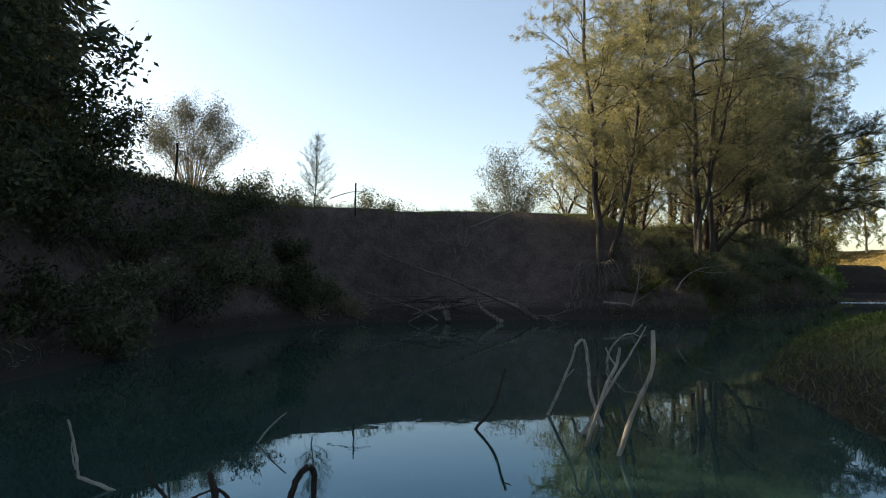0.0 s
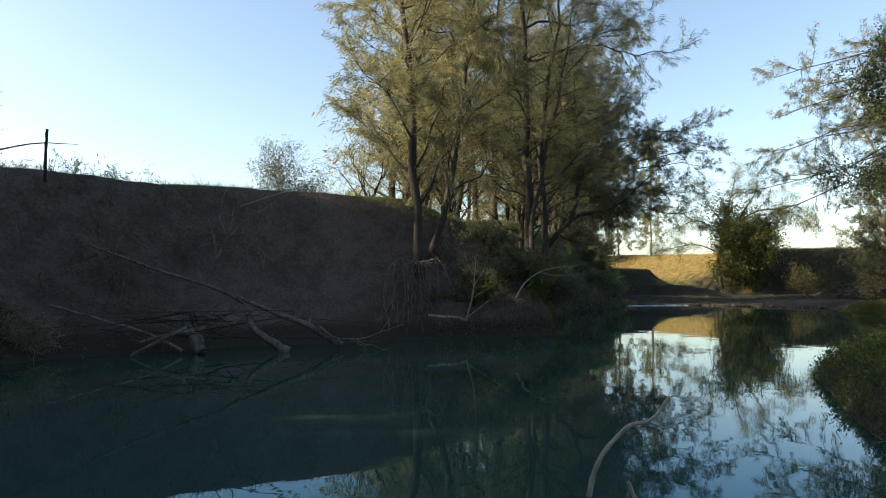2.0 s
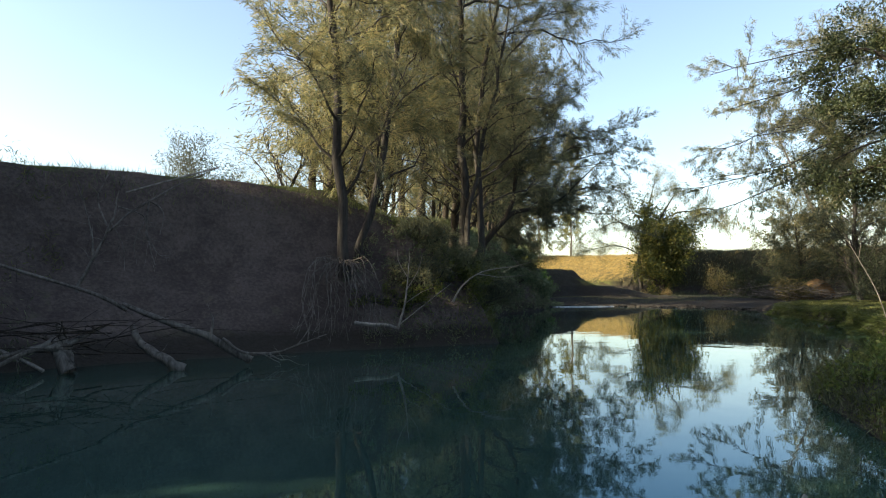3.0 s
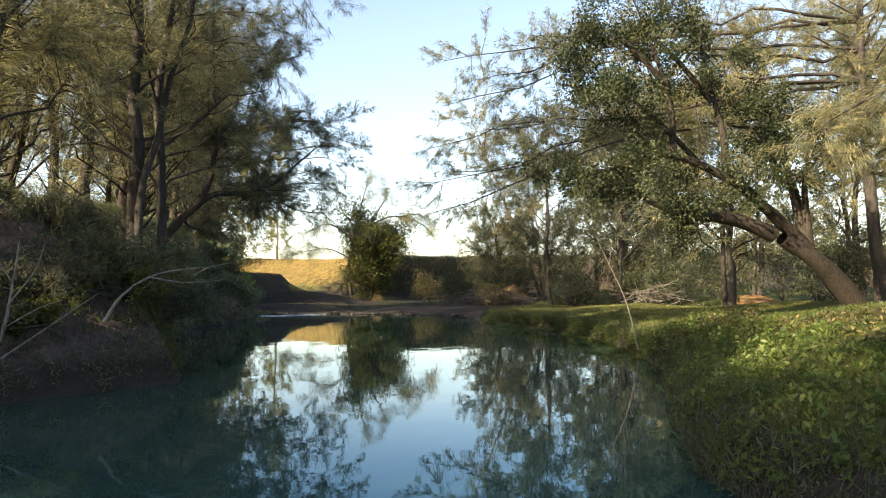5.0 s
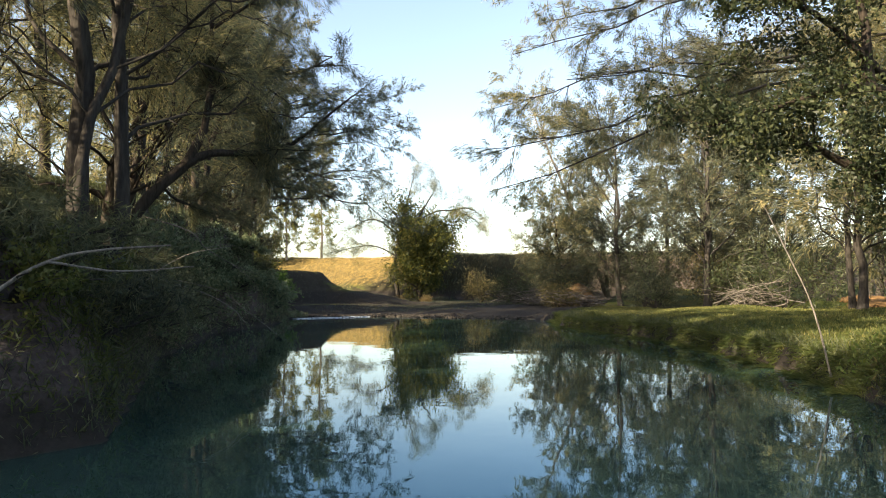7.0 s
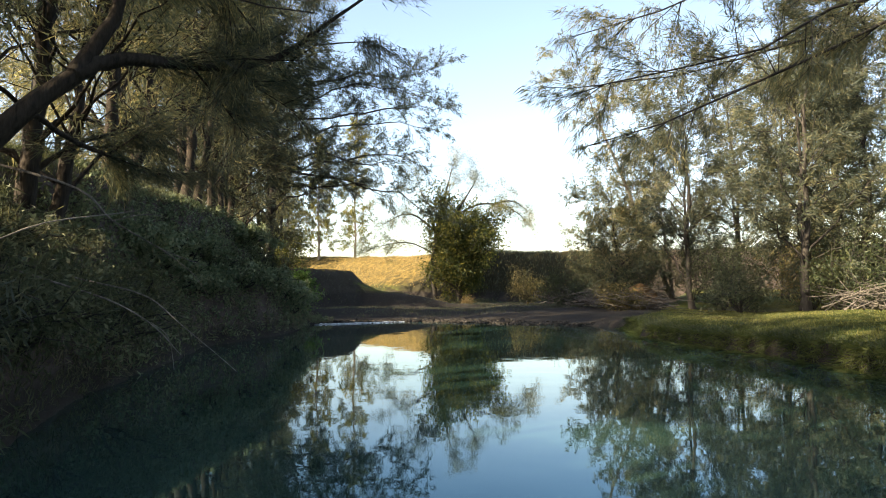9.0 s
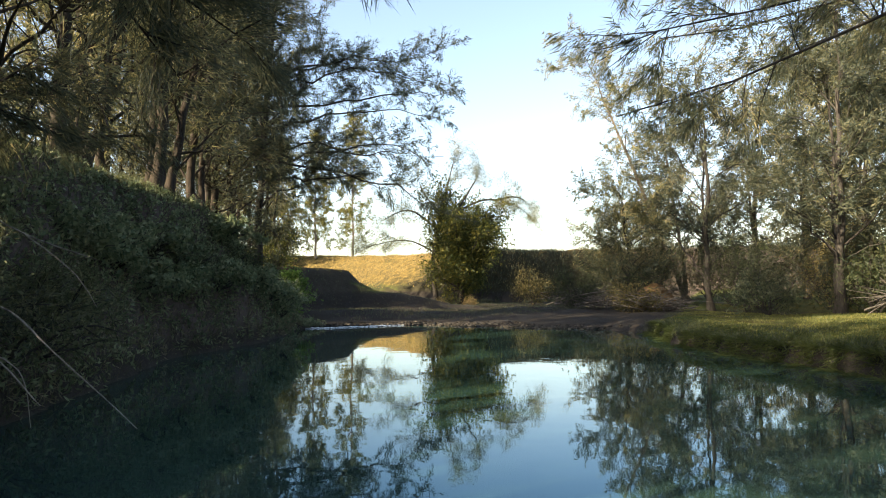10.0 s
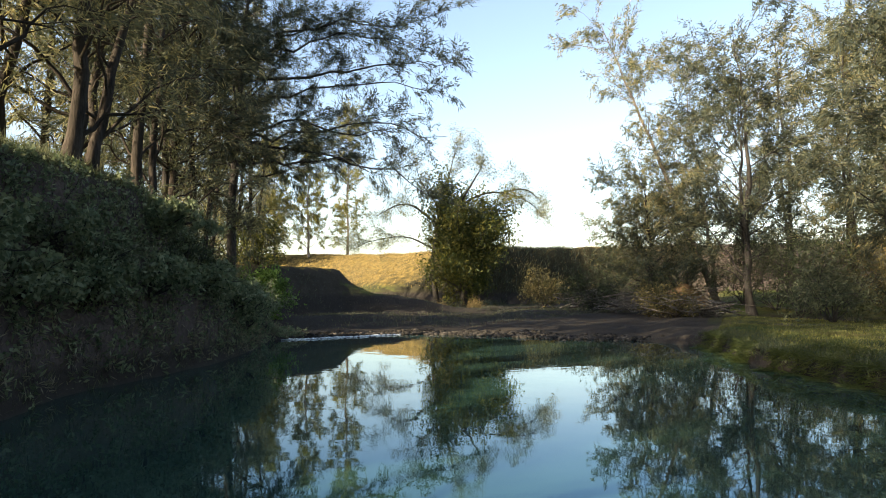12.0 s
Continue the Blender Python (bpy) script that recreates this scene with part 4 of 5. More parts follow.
# understorey shade put into near-black leaves; the shrubs also block low sun
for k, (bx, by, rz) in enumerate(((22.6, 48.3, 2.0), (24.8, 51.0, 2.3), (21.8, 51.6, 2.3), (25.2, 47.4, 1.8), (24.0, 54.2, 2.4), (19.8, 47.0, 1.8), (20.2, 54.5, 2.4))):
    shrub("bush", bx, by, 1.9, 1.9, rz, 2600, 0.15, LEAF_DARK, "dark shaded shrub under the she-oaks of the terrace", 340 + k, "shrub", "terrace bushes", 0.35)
shrub("fern_bush", 27.4, 47.6, 1.5, 1.3, 1.6, 9000, 0.12, FERN, "bright green leafy bush beside the low earth bank", 320)

# fine drooping scrub on the bank below the she-oaks
for k, (bx, by, rx, rz) in enumerate(((7.6, 23.6, 1.0, 0.8), (8.9, 23.9, 1.1, 0.9), (10.0, 24.9, 1.1, 0.9), (10.9, 26.9, 1.2, 1.0), (8.2, 24.9, 1.0, 0.6), (11.6, 28.0, 1.2, 0.9), (12.6, 29.8, 1.2, 0.9), (14.0, 31.6, 1.2, 0.9), (12.0, 30.0, 1.1, 0.6), (10.6, 28.2, 1.1, 0.5))):
    shrub("bush", bx, by, rx, rx * 0.9, rz, 5000, 0.145, (NEEDLE_DARK, WEED)[k % 2], "fine-leaved dull green scrub drooping over the bank", 410 + k, "shrub", "scrub bushes", 0.12)
for k, (bx, by) in enumerate(((5.2, 27.8), (6.7, 27.2), (8.0, 27.9))):
    shrub("bush", bx, by, 1.8, 1.6, 2.5, 4200, 0.16, NEEDLE, "olive-gold young she-oak bush behind the bank's lip", 430 + k, "shrub", "lip bushes", 0.14)
# leafy growth hanging down the cut bank; LEAF_DARK bushes hold its shade as colour
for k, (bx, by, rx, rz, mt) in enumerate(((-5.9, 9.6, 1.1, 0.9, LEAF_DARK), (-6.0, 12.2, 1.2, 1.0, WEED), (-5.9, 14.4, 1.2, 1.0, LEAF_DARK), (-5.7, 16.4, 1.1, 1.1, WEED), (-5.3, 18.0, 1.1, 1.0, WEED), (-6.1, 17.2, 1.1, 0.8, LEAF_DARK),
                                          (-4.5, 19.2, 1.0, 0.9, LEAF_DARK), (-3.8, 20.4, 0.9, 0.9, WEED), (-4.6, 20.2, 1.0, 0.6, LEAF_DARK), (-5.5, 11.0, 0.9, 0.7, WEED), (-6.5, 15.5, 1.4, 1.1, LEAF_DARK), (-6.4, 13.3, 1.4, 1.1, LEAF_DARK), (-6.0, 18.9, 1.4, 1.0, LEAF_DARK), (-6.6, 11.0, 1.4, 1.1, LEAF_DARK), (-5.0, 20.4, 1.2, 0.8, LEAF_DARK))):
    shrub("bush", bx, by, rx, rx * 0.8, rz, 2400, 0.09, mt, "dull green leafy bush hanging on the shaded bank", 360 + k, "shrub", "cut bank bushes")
for k, (bx, by) in enumerate(((-3.0, 21.05), (-2.75, 20.95), (-4.1, 19.6))):
    weeds("grass_tuft", bx, by, 0.35, 0.3, 130, 4, 0.5, 0.34, DRYWEED, "drooping pale tuft of grass at the bank's foot", 380 + k, "grass tufts", 0, DRYWEED, 0.05, "grass")
shrub("bush", 30.2, 52.6, 1.4, 1.3, 2.2, 5000, 0.13, LEAF_BRIGHT, "sunlit yellow-green bush on the low earth bank", 392, "shrub")

for k, (bx, by, rz) in enumerate(((15.3, 33.9, 0.7), (16.1, 35.0, 0.8), (17.0, 36.0, 0.7), (18.3, 37.0, 0.8), (19.6, 37.9, 0.7), (21.2, 39.2, 0.8), (22.8, 40.8, 0.7), (17.6, 37.0, 0.5), (20.4, 39.2, 0.5))):
    shrub("bush", bx, by, 1.1, 1.0, rz, 3000, 0.10, VINE, "mid-green leafy bush covering the steep mound", 395 + k, "shrub", "mound bushes", 0.55)

# creeper leaves that cover the steep bank, with its shade in their dark colour
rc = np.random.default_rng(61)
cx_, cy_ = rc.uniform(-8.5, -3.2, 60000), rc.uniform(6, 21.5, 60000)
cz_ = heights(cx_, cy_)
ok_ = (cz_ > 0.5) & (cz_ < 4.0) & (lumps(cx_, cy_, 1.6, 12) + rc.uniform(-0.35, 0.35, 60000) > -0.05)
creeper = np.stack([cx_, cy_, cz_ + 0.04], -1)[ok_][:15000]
tagged(new("creeper", mesh_np("creeper", *leaves(creeper, 0.10, rc, 0.05, 0.6, 0.5), LEAF_DARK)), "creeper leaves in a shade-dark colour hanging over the steep bank", "creeper", "", "stuff")

# ---- dead wood at the front bank ----
branchwork("fallen_branch", "long pale fallen branch leaning down the earth bank", [(0.022, 0.04, ((-2.02, 21.7, 2.19), (-0.91, 21.6, 1.76), (0.5, 21.3, 1.27), (1.0, 21.3, 1.0))), (0.015, 0.006, ((-1.5, 21.6, 2.0), (-1.45, 21.6, 2.2), (-1.44, 21.6, 2.4)))], LOGWOOD, 401, twigs=1.2, crook=0.25)
branchwork("fallen_log", "grey fallen log with pale twigs reaching into the water", [(0.045, 0.09, ((0.92, 21.4, 1.1), (1.76, 21.1, 0.74), (2.39, 20.9, 0.45), (2.95, 20.7, 0.08))),
           (0.03, 0.008, ((2.49, 20.8, 0.49), (2.84, 20.6, 0.24), (3.32, 20.5, 0.22), (3.78, 20.5, 0.34), (4.25, 20.5, 0.5))), (0.015, 0.006, ((3.25, 20.5, 0.22), (3.44, 20.5, 0.12), (3.6, 20.5, 0.08))),
           (0.012, 0.005, ((3.1, 20.5, 0.22), (3.3, 20.4, 0.1), (3.4, 20.4, 0.05))), (0.03, 0.015, ((2.3, 20.9, 0.5), (2.33, 20.9, 0.75), (2.3, 20.9, 0.92))), (0.012, 0.005, ((3.7, 20.5, 0.33), (3.85, 20.5, 0.5), (4.0, 20.5, 0.72)))], LOGWOOD, 402, "log", twigs=1.5, crook=0.2)
branchwork("pale_branch", "thin pale branch lying at the water's edge", [(0.02, 0.03, ((-2.67, 21.8, 0.97), (-1.68, 21.3, 0.69), (-0.83, 21.1, 0.42), (-0.2, 20.8, 0.1)))], DEADWOOD, 403, crook=0.2)
branchwork("root_stump", "weathered grey root stump with snapped roots", [(0.06, 0.13, ((-0.2, 21.3, 0.62), (-0.06, 21.1, 0.45), (0.13, 20.9, 0.05))), (0.05, 0.10, ((-0.02, 21.3, 0.78), (0.03, 21.2, 0.55), (0.14, 21.0, 0.05))),
           (0.07, 0.02, ((0.02, 21.0, 0.42), (-0.36, 21.0, 0.40), (-0.9, 20.8, 0.25))), (0.05, 0.015, ((0.12, 21.0, 0.45), (0.41, 21.2, 0.62), (0.66, 21.2, 0.76))), (0.05, 0.02, ((-0.1, 21.0, 0.5), (-0.6, 20.8, 0.3), (-1.1, 20.7, 0.05))),
           (0.03, 0.01, ((-0.1, 21.2, 0.55), (-0.5, 21.2, 0.62), (-0.9, 21.3, 0.6)))], LOGWOOD, 404, "stump", twigs=4.0)
branchwork("curved_log", "curved dark log half sunk at the water's edge", [(0.05, 0.10, ((1.08, 21.2, 0.72), (1.22, 20.9, 0.42), (1.47, 20.7, 0.22), (1.85, 20.6, 0.02)))], LOGWOOD, 405, "log", twigs=3.0)
branchwork("dead_branches", "dead grey branches standing against the earth bank", [(0.036, 0.010, ((0.19, 21.6, 1.3), (0.44, 21.9, 1.95), (0.7, 22.2, 2.62), (0.86, 22.6, 3.45))),
           (0.026, 0.008, ((0.64, 22.0, 2.36), (1.09, 22.3, 2.82), (1.63, 22.7, 3.25), (2.6, 23.4, 3.85))), (0.025, 0.008, ((0.44, 21.9, 1.95), (0.35, 22.2, 2.49), (0.13, 22.6, 3.3))), (0.02, 0.008, ((0.64, 22.1, 2.49), (0.47, 22.4, 2.98), (0.63, 22.8, 3.6))),
           (0.022, 0.008, ((1.31, 22.3, 3.01), (1.27, 22.0, 2.38), (1.4, 21.7, 1.75))), (0.02, 0.006, ((1.31, 22.3, 3.01), (1.58, 22.2, 2.77), (1.53, 22.0, 2.33))), (0.018, 0.006, ((0.81, 22.3, 2.87), (1.26, 22.3, 2.7), (1.28, 22.1, 2.3))),
           (0.012, 0.004, ((0.7, 22.2, 2.6), (0.9, 22.0, 2.2), (0.95, 21.9, 1.7))), (0.012, 0.004, ((1.27, 22.0, 2.4), (1.5, 21.8, 2.0), (1.7, 21.7, 1.9))), (0.012, 0.004, ((1.3, 22.1, 2.7), (1.1, 21.9, 2.2), (1.15, 21.8, 1.8)))], LOGWOOD, 406, "branch", 5, twigs=5.0, crook=0.3)
rd = np.random.default_rng(43)
branchwork("driftwood_tangle", "tangle of thin grey dead branches caught on the stump", [(0.016 * rd.uniform(0.5, 1.3), 0.004, ((0.3 + rd.normal(0, 0.5), 21.15, 0.55 + rd.uniform(-0.3, 0.3)),
           (0.4 + rd.normal(0, 0.9), 21.0 + rd.uniform(-0.15, 0.2), 0.5 + rd.uniform(-0.25, 0.35)), (0.5 + rd.normal(0, 1.5), 20.85 + rd.uniform(-0.2, 0.35), 0.25 + rd.uniform(-0.2, 0.8)))) for _ in range(16)], DARKWOOD, 413, "branch", 5)
branchwork("leaning_pole", "slim pale pole leaning on the bank top", [(0.015, 0.02, ((0.94, 22.3, 3.14), (1.76, 22.8, 3.5), (2.7, 23.3, 3.9)))], DEADWOOD, 407)
branchwork("grey_twig", "pale branching dead twig rising beside the water", [(0.05, 0.03, ((5.42, 22.3, 0.62), (5.95, 22.0, 0.58), (6.27, 21.9, 0.5))), (0.03, 0.006, ((6.27, 21.9, 0.5), (6.46, 22.0, 1.04), (6.57, 22.1, 1.58), (6.67, 22.2, 2.15))),
           (0.015, 0.005, ((6.27, 21.9, 0.55), (6.97, 22.1, 0.97), (7.75, 22.3, 1.44))), (0.012, 0.004, ((6.57, 22.1, 1.58), (6.42, 22.2, 1.92), (6.38, 22.2, 2.2))), (0.012, 0.004, ((6.5, 22.0, 1.3), (6.8, 22.1, 1.7), (6.95, 22.2, 2.1))), (0.01, 0.004, ((6.45, 22, 1.0), (6.8, 21.9, 1.25), (7.1, 21.9, 1.35)))], DEADWOOD, 408)
branchwork("grey_twig", "pale bent dead branch sticking out of the bushes", [(0.03, 0.008, ((8.1, 22.9, 1.0), (8.34, 22.8, 1.42), (8.85, 22.7, 1.75), (9.79, 22.6, 1.9))), (0.015, 0.005, ((8.7, 22.7, 1.68), (9.3, 22.6, 1.6), (10.0, 22.5, 1.66))), (0.012, 0.004, ((10.2, 25.3, 0.6), (10.6, 25.3, 1.4), (11.2, 25.2, 1.9), (12.0, 25.2, 2.1)))], DEADWOOD, 409)
branchwork("bare_branch", "thin bare twigs reaching out over the dark water", [(0.014, 0.003, ((11.3, 27.2, 2.7), (11.9, 26.42, 2.4), (12.21, 26.42, 2.13), (12.64, 26.3, 1.87), (13.06, 26.18, 1.7))), (0.006, 0.002, ((12.2, 26.4, 2.13), (12.5, 26.2, 2.2), (12.8, 26.1, 2.1))),
           (0.006, 0.002, ((12.64, 26.3, 1.87), (12.9, 26.1, 1.6), (13.0, 26.0, 1.4)))], DEADWOOD, 411)
branchwork("bare_branch", "low bare twigs drooping towards the water", [(0.012, 0.003, ((11.4, 27.0, 1.7), (12.13, 26.29, 1.38), (12.44, 25.99, 1.16), (12.67, 25.79, 0.86))), (0.010, 0.003, ((12.0, 27.0, 1.6), (12.56, 26.56, 1.41), (12.8, 26.2, 1.13), (13.13, 25.64, 0.66))),
           (0.005, 0.002, ((12.44, 25.99, 1.16), (12.6, 25.95, 1.0), (12.65, 25.9, 0.7)))], DEADWOOD, 412)
# exposed roots below the first she-oak
rr = np.random.default_rng(41)
branchwork("bank_roots", "tangle of bare roots hanging from the undercut bank", [(0.015 * rr.uniform(0.4, 1.5), 0.004, ((5.6 + 0.3 * u, 23.9, 2.0), (5.3 + 0.75 * u, 23.3 + rr.uniform(-0.1, 0.1), 1.75 + rr.uniform(-0.3, 0.3)), (5.2 + u + rr.uniform(-0.2, 0.2), 22.9, 1.1 + rr.uniform(-0.2, 0.2)), (5.15 + u * 1.1 + rr.uniform(-0.3, 0.3), 22.55, 0.35)))
           for u in rr.uniform(-0.9, 1.0, 36)], LOGWOOD, 410, "roots", 4, twigs=1.5, crook=1.0)

# ---- sticks that stand in the water ----
for lab, mt, lines in (
    ("pale dead stick standing in the still water", PALEWOOD, [(0.016, 0.011, ((0.96, 6.36, -0.1), (1.16, 6.35, 0.36), (1.22, 6.35, 0.5), (1.27, 6.35, 0.67))), (0.007, 0.003, ((1.14, 6.35, 0.33), (1.22, 6.35, 0.40), (1.26, 6.35, 0.44)))]),
    ("pale crooked dead stick standing in the water", PALEWOOD, [(0.018, 0.014, ((1.42, 5.8, -0.1), (1.34, 6.0, 0.27), (1.36, 6.2, 0.5), (1.34, 6.28, 0.72), (1.27, 6.28, 0.66)))]),
    ("short pale dead stick leaning in the water", PALEWOOD, [(0.017, 0.012, ((1.07, 5.14, -0.1), (1.24, 5.13, 0.42), (1.33, 5.13, 0.62), (1.355, 5.13, 0.755)))]),
    ("long thin dead stick leaning in the water", PALEWOOD, [(0.016, 0.005, ((1.12, 5.58, -0.1), (1.42, 5.57, 0.42), (1.58, 5.57, 0.68), (1.72, 5.57, 0.90))), (0.008, 0.003, ((1.42, 5.57, 0.42), (1.38, 5.57, 0.52), (1.39, 5.57, 0.6)))]),
    ("stout pale dead stick with a cut end in the water", PALEWOOD, [(0.019, 0.016, ((1.26, 4.88, -0.1), (1.42, 4.87, 0.36), (1.53, 4.87, 0.62), (1.55, 4.87, 0.90)))]),
    ("dark forked stick standing in the water", DARKWOOD, [(0.015, 0.010, ((0.22, 5.75, -0.08), (0.42, 5.74, 0.2), (0.5, 5.74, 0.42), (0.54, 5.74, 0.53))), (0.008, 0.004, ((0.5, 5.74, 0.42), (0.55, 5.74, 0.46), (0.6, 5.74, 0.47)))]),
    ("bent pale vine rising from the water", PALEWOOD, [(0.013, 0.007, ((-1.9, 4.06, -0.05), (-2.17, 4.06, 0.06), (-2.21, 4.06, 0.10), (-2.23, 4.05, 0.26), (-2.26, 4.04, 0.42))), (0.007, 0.004, ((-2.22, 4.05, 0.12), (-2.25, 4.05, 0.2), (-2.25, 4.05, 0.3)))]),
    ("thin pale twig rising from the water", PALEWOOD, [(0.008, 0.005, ((-1.5, 5.24, -0.05), (-1.35, 5.24, 0.13), (-1.24, 5.23, 0.23)))]),
    ("thin dark twig leaning out of the water", DARKWOOD, [(0.012, 0.006, ((-1.58, 3.93, -0.05), (-1.73, 3.93, 0.11), (-1.76, 3.92, 0.19)))]),
    ("dark arched root looping out of the water", DARKWOOD, [(0.02, 0.018, ((-0.90, 3.89, -0.06), (-0.86, 3.89, 0.11), (-0.81, 3.88, 0.18), (-0.77, 3.88, 0.19), (-0.75, 3.89, 0.11), (-0.76, 3.89, -0.06)))]),
    ("dark snag of roots breaking the water", DARKWOOD, [(0.024, 0.014, ((-1.3, 3.83, -0.06), (-1.31, 3.83, 0.10), (-1.33, 3.83, 0.17))), (0.014, 0.008, ((-1.2, 3.89, -0.04), (-1.27, 3.89, 0.05), (-1.33, 3.86, 0.06))), (0.01, 0.005, ((-1.5, 3.85, -0.02), (-1.4, 3.84, 0.04), (-1.31, 3.83, 0.08)))]),
    ("bent pale branch arching out of the water", PALEWOOD, [(0.020, 0.008, ((2.58, 10.54, -0.1), (2.67, 10.52, 0.22), (2.86, 10.48, 0.43), (3.04, 10.45, 0.47), (3.16, 10.43, 0.62))), (0.008, 0.003, ((3.0, 10.45, 0.46), (3.1, 10.42, 0.42), (3.2, 10.4, 0.44)))]),
    ("short pale twig standing in the water", PALEWOOD, [(0.018, 0.012, ((2.62, 9.84, -0.1), (2.55, 9.84, 0.03), (2.47, 9.85, 0.14), (2.40, 9.85, 0.29)))]),
):
    branchwork("water_stick", lab, lines, mt, 430 + int(abs(lines[0][2][0][0]) * 10), "stick", 7, "sticks in the water")
branchwork("pale_branch", "pale branch lying on the foot of the dark bank", [(0.02, 0.015, ((-6.06, 15.08, 0.3), (-5.8, 15.05, 0.14), (-5.4, 15.0, 0.0)))], DEADWOOD, 450)
branchwork("leaning_stick", "thin bare stick leaning at the grass bank's edge", [(0.016, 0.005, ((17.9, 18.35, 0.1), (17.68, 18.53, 1.17), (17.39, 18.82, 2.06), (17.18, 19.04, 2.7))), (0.008, 0.003, ((17.4, 18.8, 2.05), (17.5, 18.8, 2.4), (17.52, 18.8, 2.6)))], DEADWOOD, 451)

# ---- lawn edge and far undergrowth ----
for k, (bx, by, rx, rz, mt) in enumerate(((45.5, 44, 1.9, 1.5, LEAF_DARK), (42.5, 38.6, 1.6, 1.1, WEED), (47, 40, 2.4, 2.0, LEAF_DARK), (49, 36, 2.6, 3.0, LEAF_DARK), (44, 33.5, 2.2, 2.2, LEAF_DARK), (48, 31, 2.6, 2.8, LEAF_DARK), (41, 31.5, 1.8, 1.5, WEED),
                                          (52, 42, 3.0, 3.4, NEEDLE), (45, 27.5, 2.4, 2.4, LEAF_DARK), (50, 26, 2.8, 3.0, WEED), (41, 25, 2.2, 2.0, LEAF_DARK), (45, 20.5, 2.6, 2.6, WEED), (40, 18, 2.4, 2.6, LEAF_DARK), (36, 14.5, 2.4, 2.8, LEAF_DARK), (55, 33, 3.0, 3.0, LEAF_DARK),
                                          (54, 47, 2.6, 2.6, LEAF_DARK), (58, 28, 3.2, 3.2, WEED), (49, 50, 1.8, 1.6, WEED), (33, 11, 2.4, 2.6, LEAF_DARK), (30.5, 16.0, 1.6, 1.4, WEED), (47.5, 34.0, 2.4, 2.4, LEAF_DARK), (46.5, 30.0, 2.2, 2.0, LEAF_DARK), (43.0, 28.0, 2.0, 1.8, LEAF_DARK), (47.5, 24.5, 2.4, 2.2, LEAF_DARK), (51.5, 38.5, 2.4, 2.4, LEAF_DARK))):
    shrub("bush", bx, by, rx, rx, rz * 1.5, 3600, 0.19, BRUSH if k % 4 == 1 else mt, "tangled olive undergrowth shrub behind the lawn", 500 + k, "shrub", "undergrowth bushes", 0.28)
rb = np.random.default_rng(77)
for k, (bx, by, n, sz) in enumerate(((46.5, 45.0, 40, 2.2), (43.0, 37.6, 46, 2.6), (39.0, 25.8, 34, 2.2), (44.5, 41.5, 40, 2.6), (48, 40, 30, 2.4))):
    zz = hz(bx, by)
    branchwork("brush_heap", "heap of dry brown branches lying by the far bank", [(0.035 * rb.uniform(0.4, 1.2), 0.008, ((bx + rb.normal(0, sz * 0.3), by + rb.normal(0, sz * 0.3), zz + rb.uniform(0, 0.3)),
               (bx + rb.normal(0, sz * 0.4), by + rb.normal(0, sz * 0.4), zz + rb.uniform(0.3, 1.0)), (bx + rb.normal(0, sz * 0.6), by + rb.normal(0, sz * 0.6), zz + rb.uniform(0.2, 1.5)))) for _ in range(n)], LOGWOOD, 540 + k, "brush", 4, "brush heaps")
for k, (bx, by) in enumerate(((44.5, 58.2), (42.6, 50.2), (43.3, 53.5))):
    weeds("grass_tuft", bx, by, 0.45, 0.4, 140, 3, 0.75, 0.30, STRAW, "pale upright tuft of dry grass on the gravel", 560 + k, "grass tufts", 0, STRAW, 0.08, "grass")


# ---- grass, the last and smallest ----
def blades(points, tall, wide, rng, lean=0.35, droop=0.0):
    n = len(points)
    a = rng.uniform(0, 6.28, n)
    s = np.stack([np.cos(a), np.sin(a), 0 * a], -1) * wide * rng.uniform(0.6, 1.4, (n, 1)) * 0.5
    d = unit(rng.normal(0, lean, (n, 3)) + np.array([0, 0, 1.0 - droop]))
    h = tall * rng.uniform(0.4, 1.3, (n, 1))
    v = np.stack([points - s, points + s, points + d * h], 1).reshape(-1, 3)
    return v, np.arange(3 * n).reshape(-1, 3)


def scatter(n, x0, x1, y0, y1, rng, lo, hi, seed, share=0.35):
    """Random ground points clear of the water, thinner in patches."""
    x, y = rng.uniform(x0, x1, n), rng.uniform(y0, y1, n)
    z = heights(x, y)
    ok = (z > lo) & (z < hi) & (lumps(x, y, 1.1, seed) + rng.uniform(-0.5, 0.5, n) > -share)
    return np.stack([x, y, z - 0.01], -1)[ok]


rg = np.random.default_rng(90)
right_pts = scatter(240000, 3, 26, 2, 23, rg, 0.10, 2.6, 31)
right_pts = right_pts[(right_pts[:, 0] - right_pts[:, 1] * 0.9 < 9) | (rg.uniform(0, 1, len(right_pts)) < 0.25)]
right_pts = right_pts[right_pts[:, 0] > right_pts[:, 1] * 0.45 - 1.5]
tagged(new("grass", mesh_np("grass", *blades(right_pts, 0.075, 0.016, rg, 0.6), GRASS)), "soft green grass covering the sloping bank", "grass", "", "stuff")
idx = np.where((fine_ring[:, 1] > 1) & (fine_ring[:, 0] > fine_ring[:, 1] * 0.45 - 1.5) & (fine_ring[:, 0] + fine_ring[:, 1] < 66))[0]
pick = rg.choice(idx, 60000)
edge_xy = fine_ring[pick] + rg.normal(0, 0.35, (60000, 2))
edge_z = heights(edge_xy[:, 0], edge_xy[:, 1])
edge_pts = np.column_stack([edge_xy, edge_z])[(edge_z > 0.0) & (edge_z < 0.75)]
tagged(new("reedy_grass", mesh_np("reedy_grass", *blades(edge_pts, 0.16, 0.018, rg, 0.8, 0.3), WEED)), "long dull grass fringing the water's edge", "grass", "", "stuff")
n_f = 18000
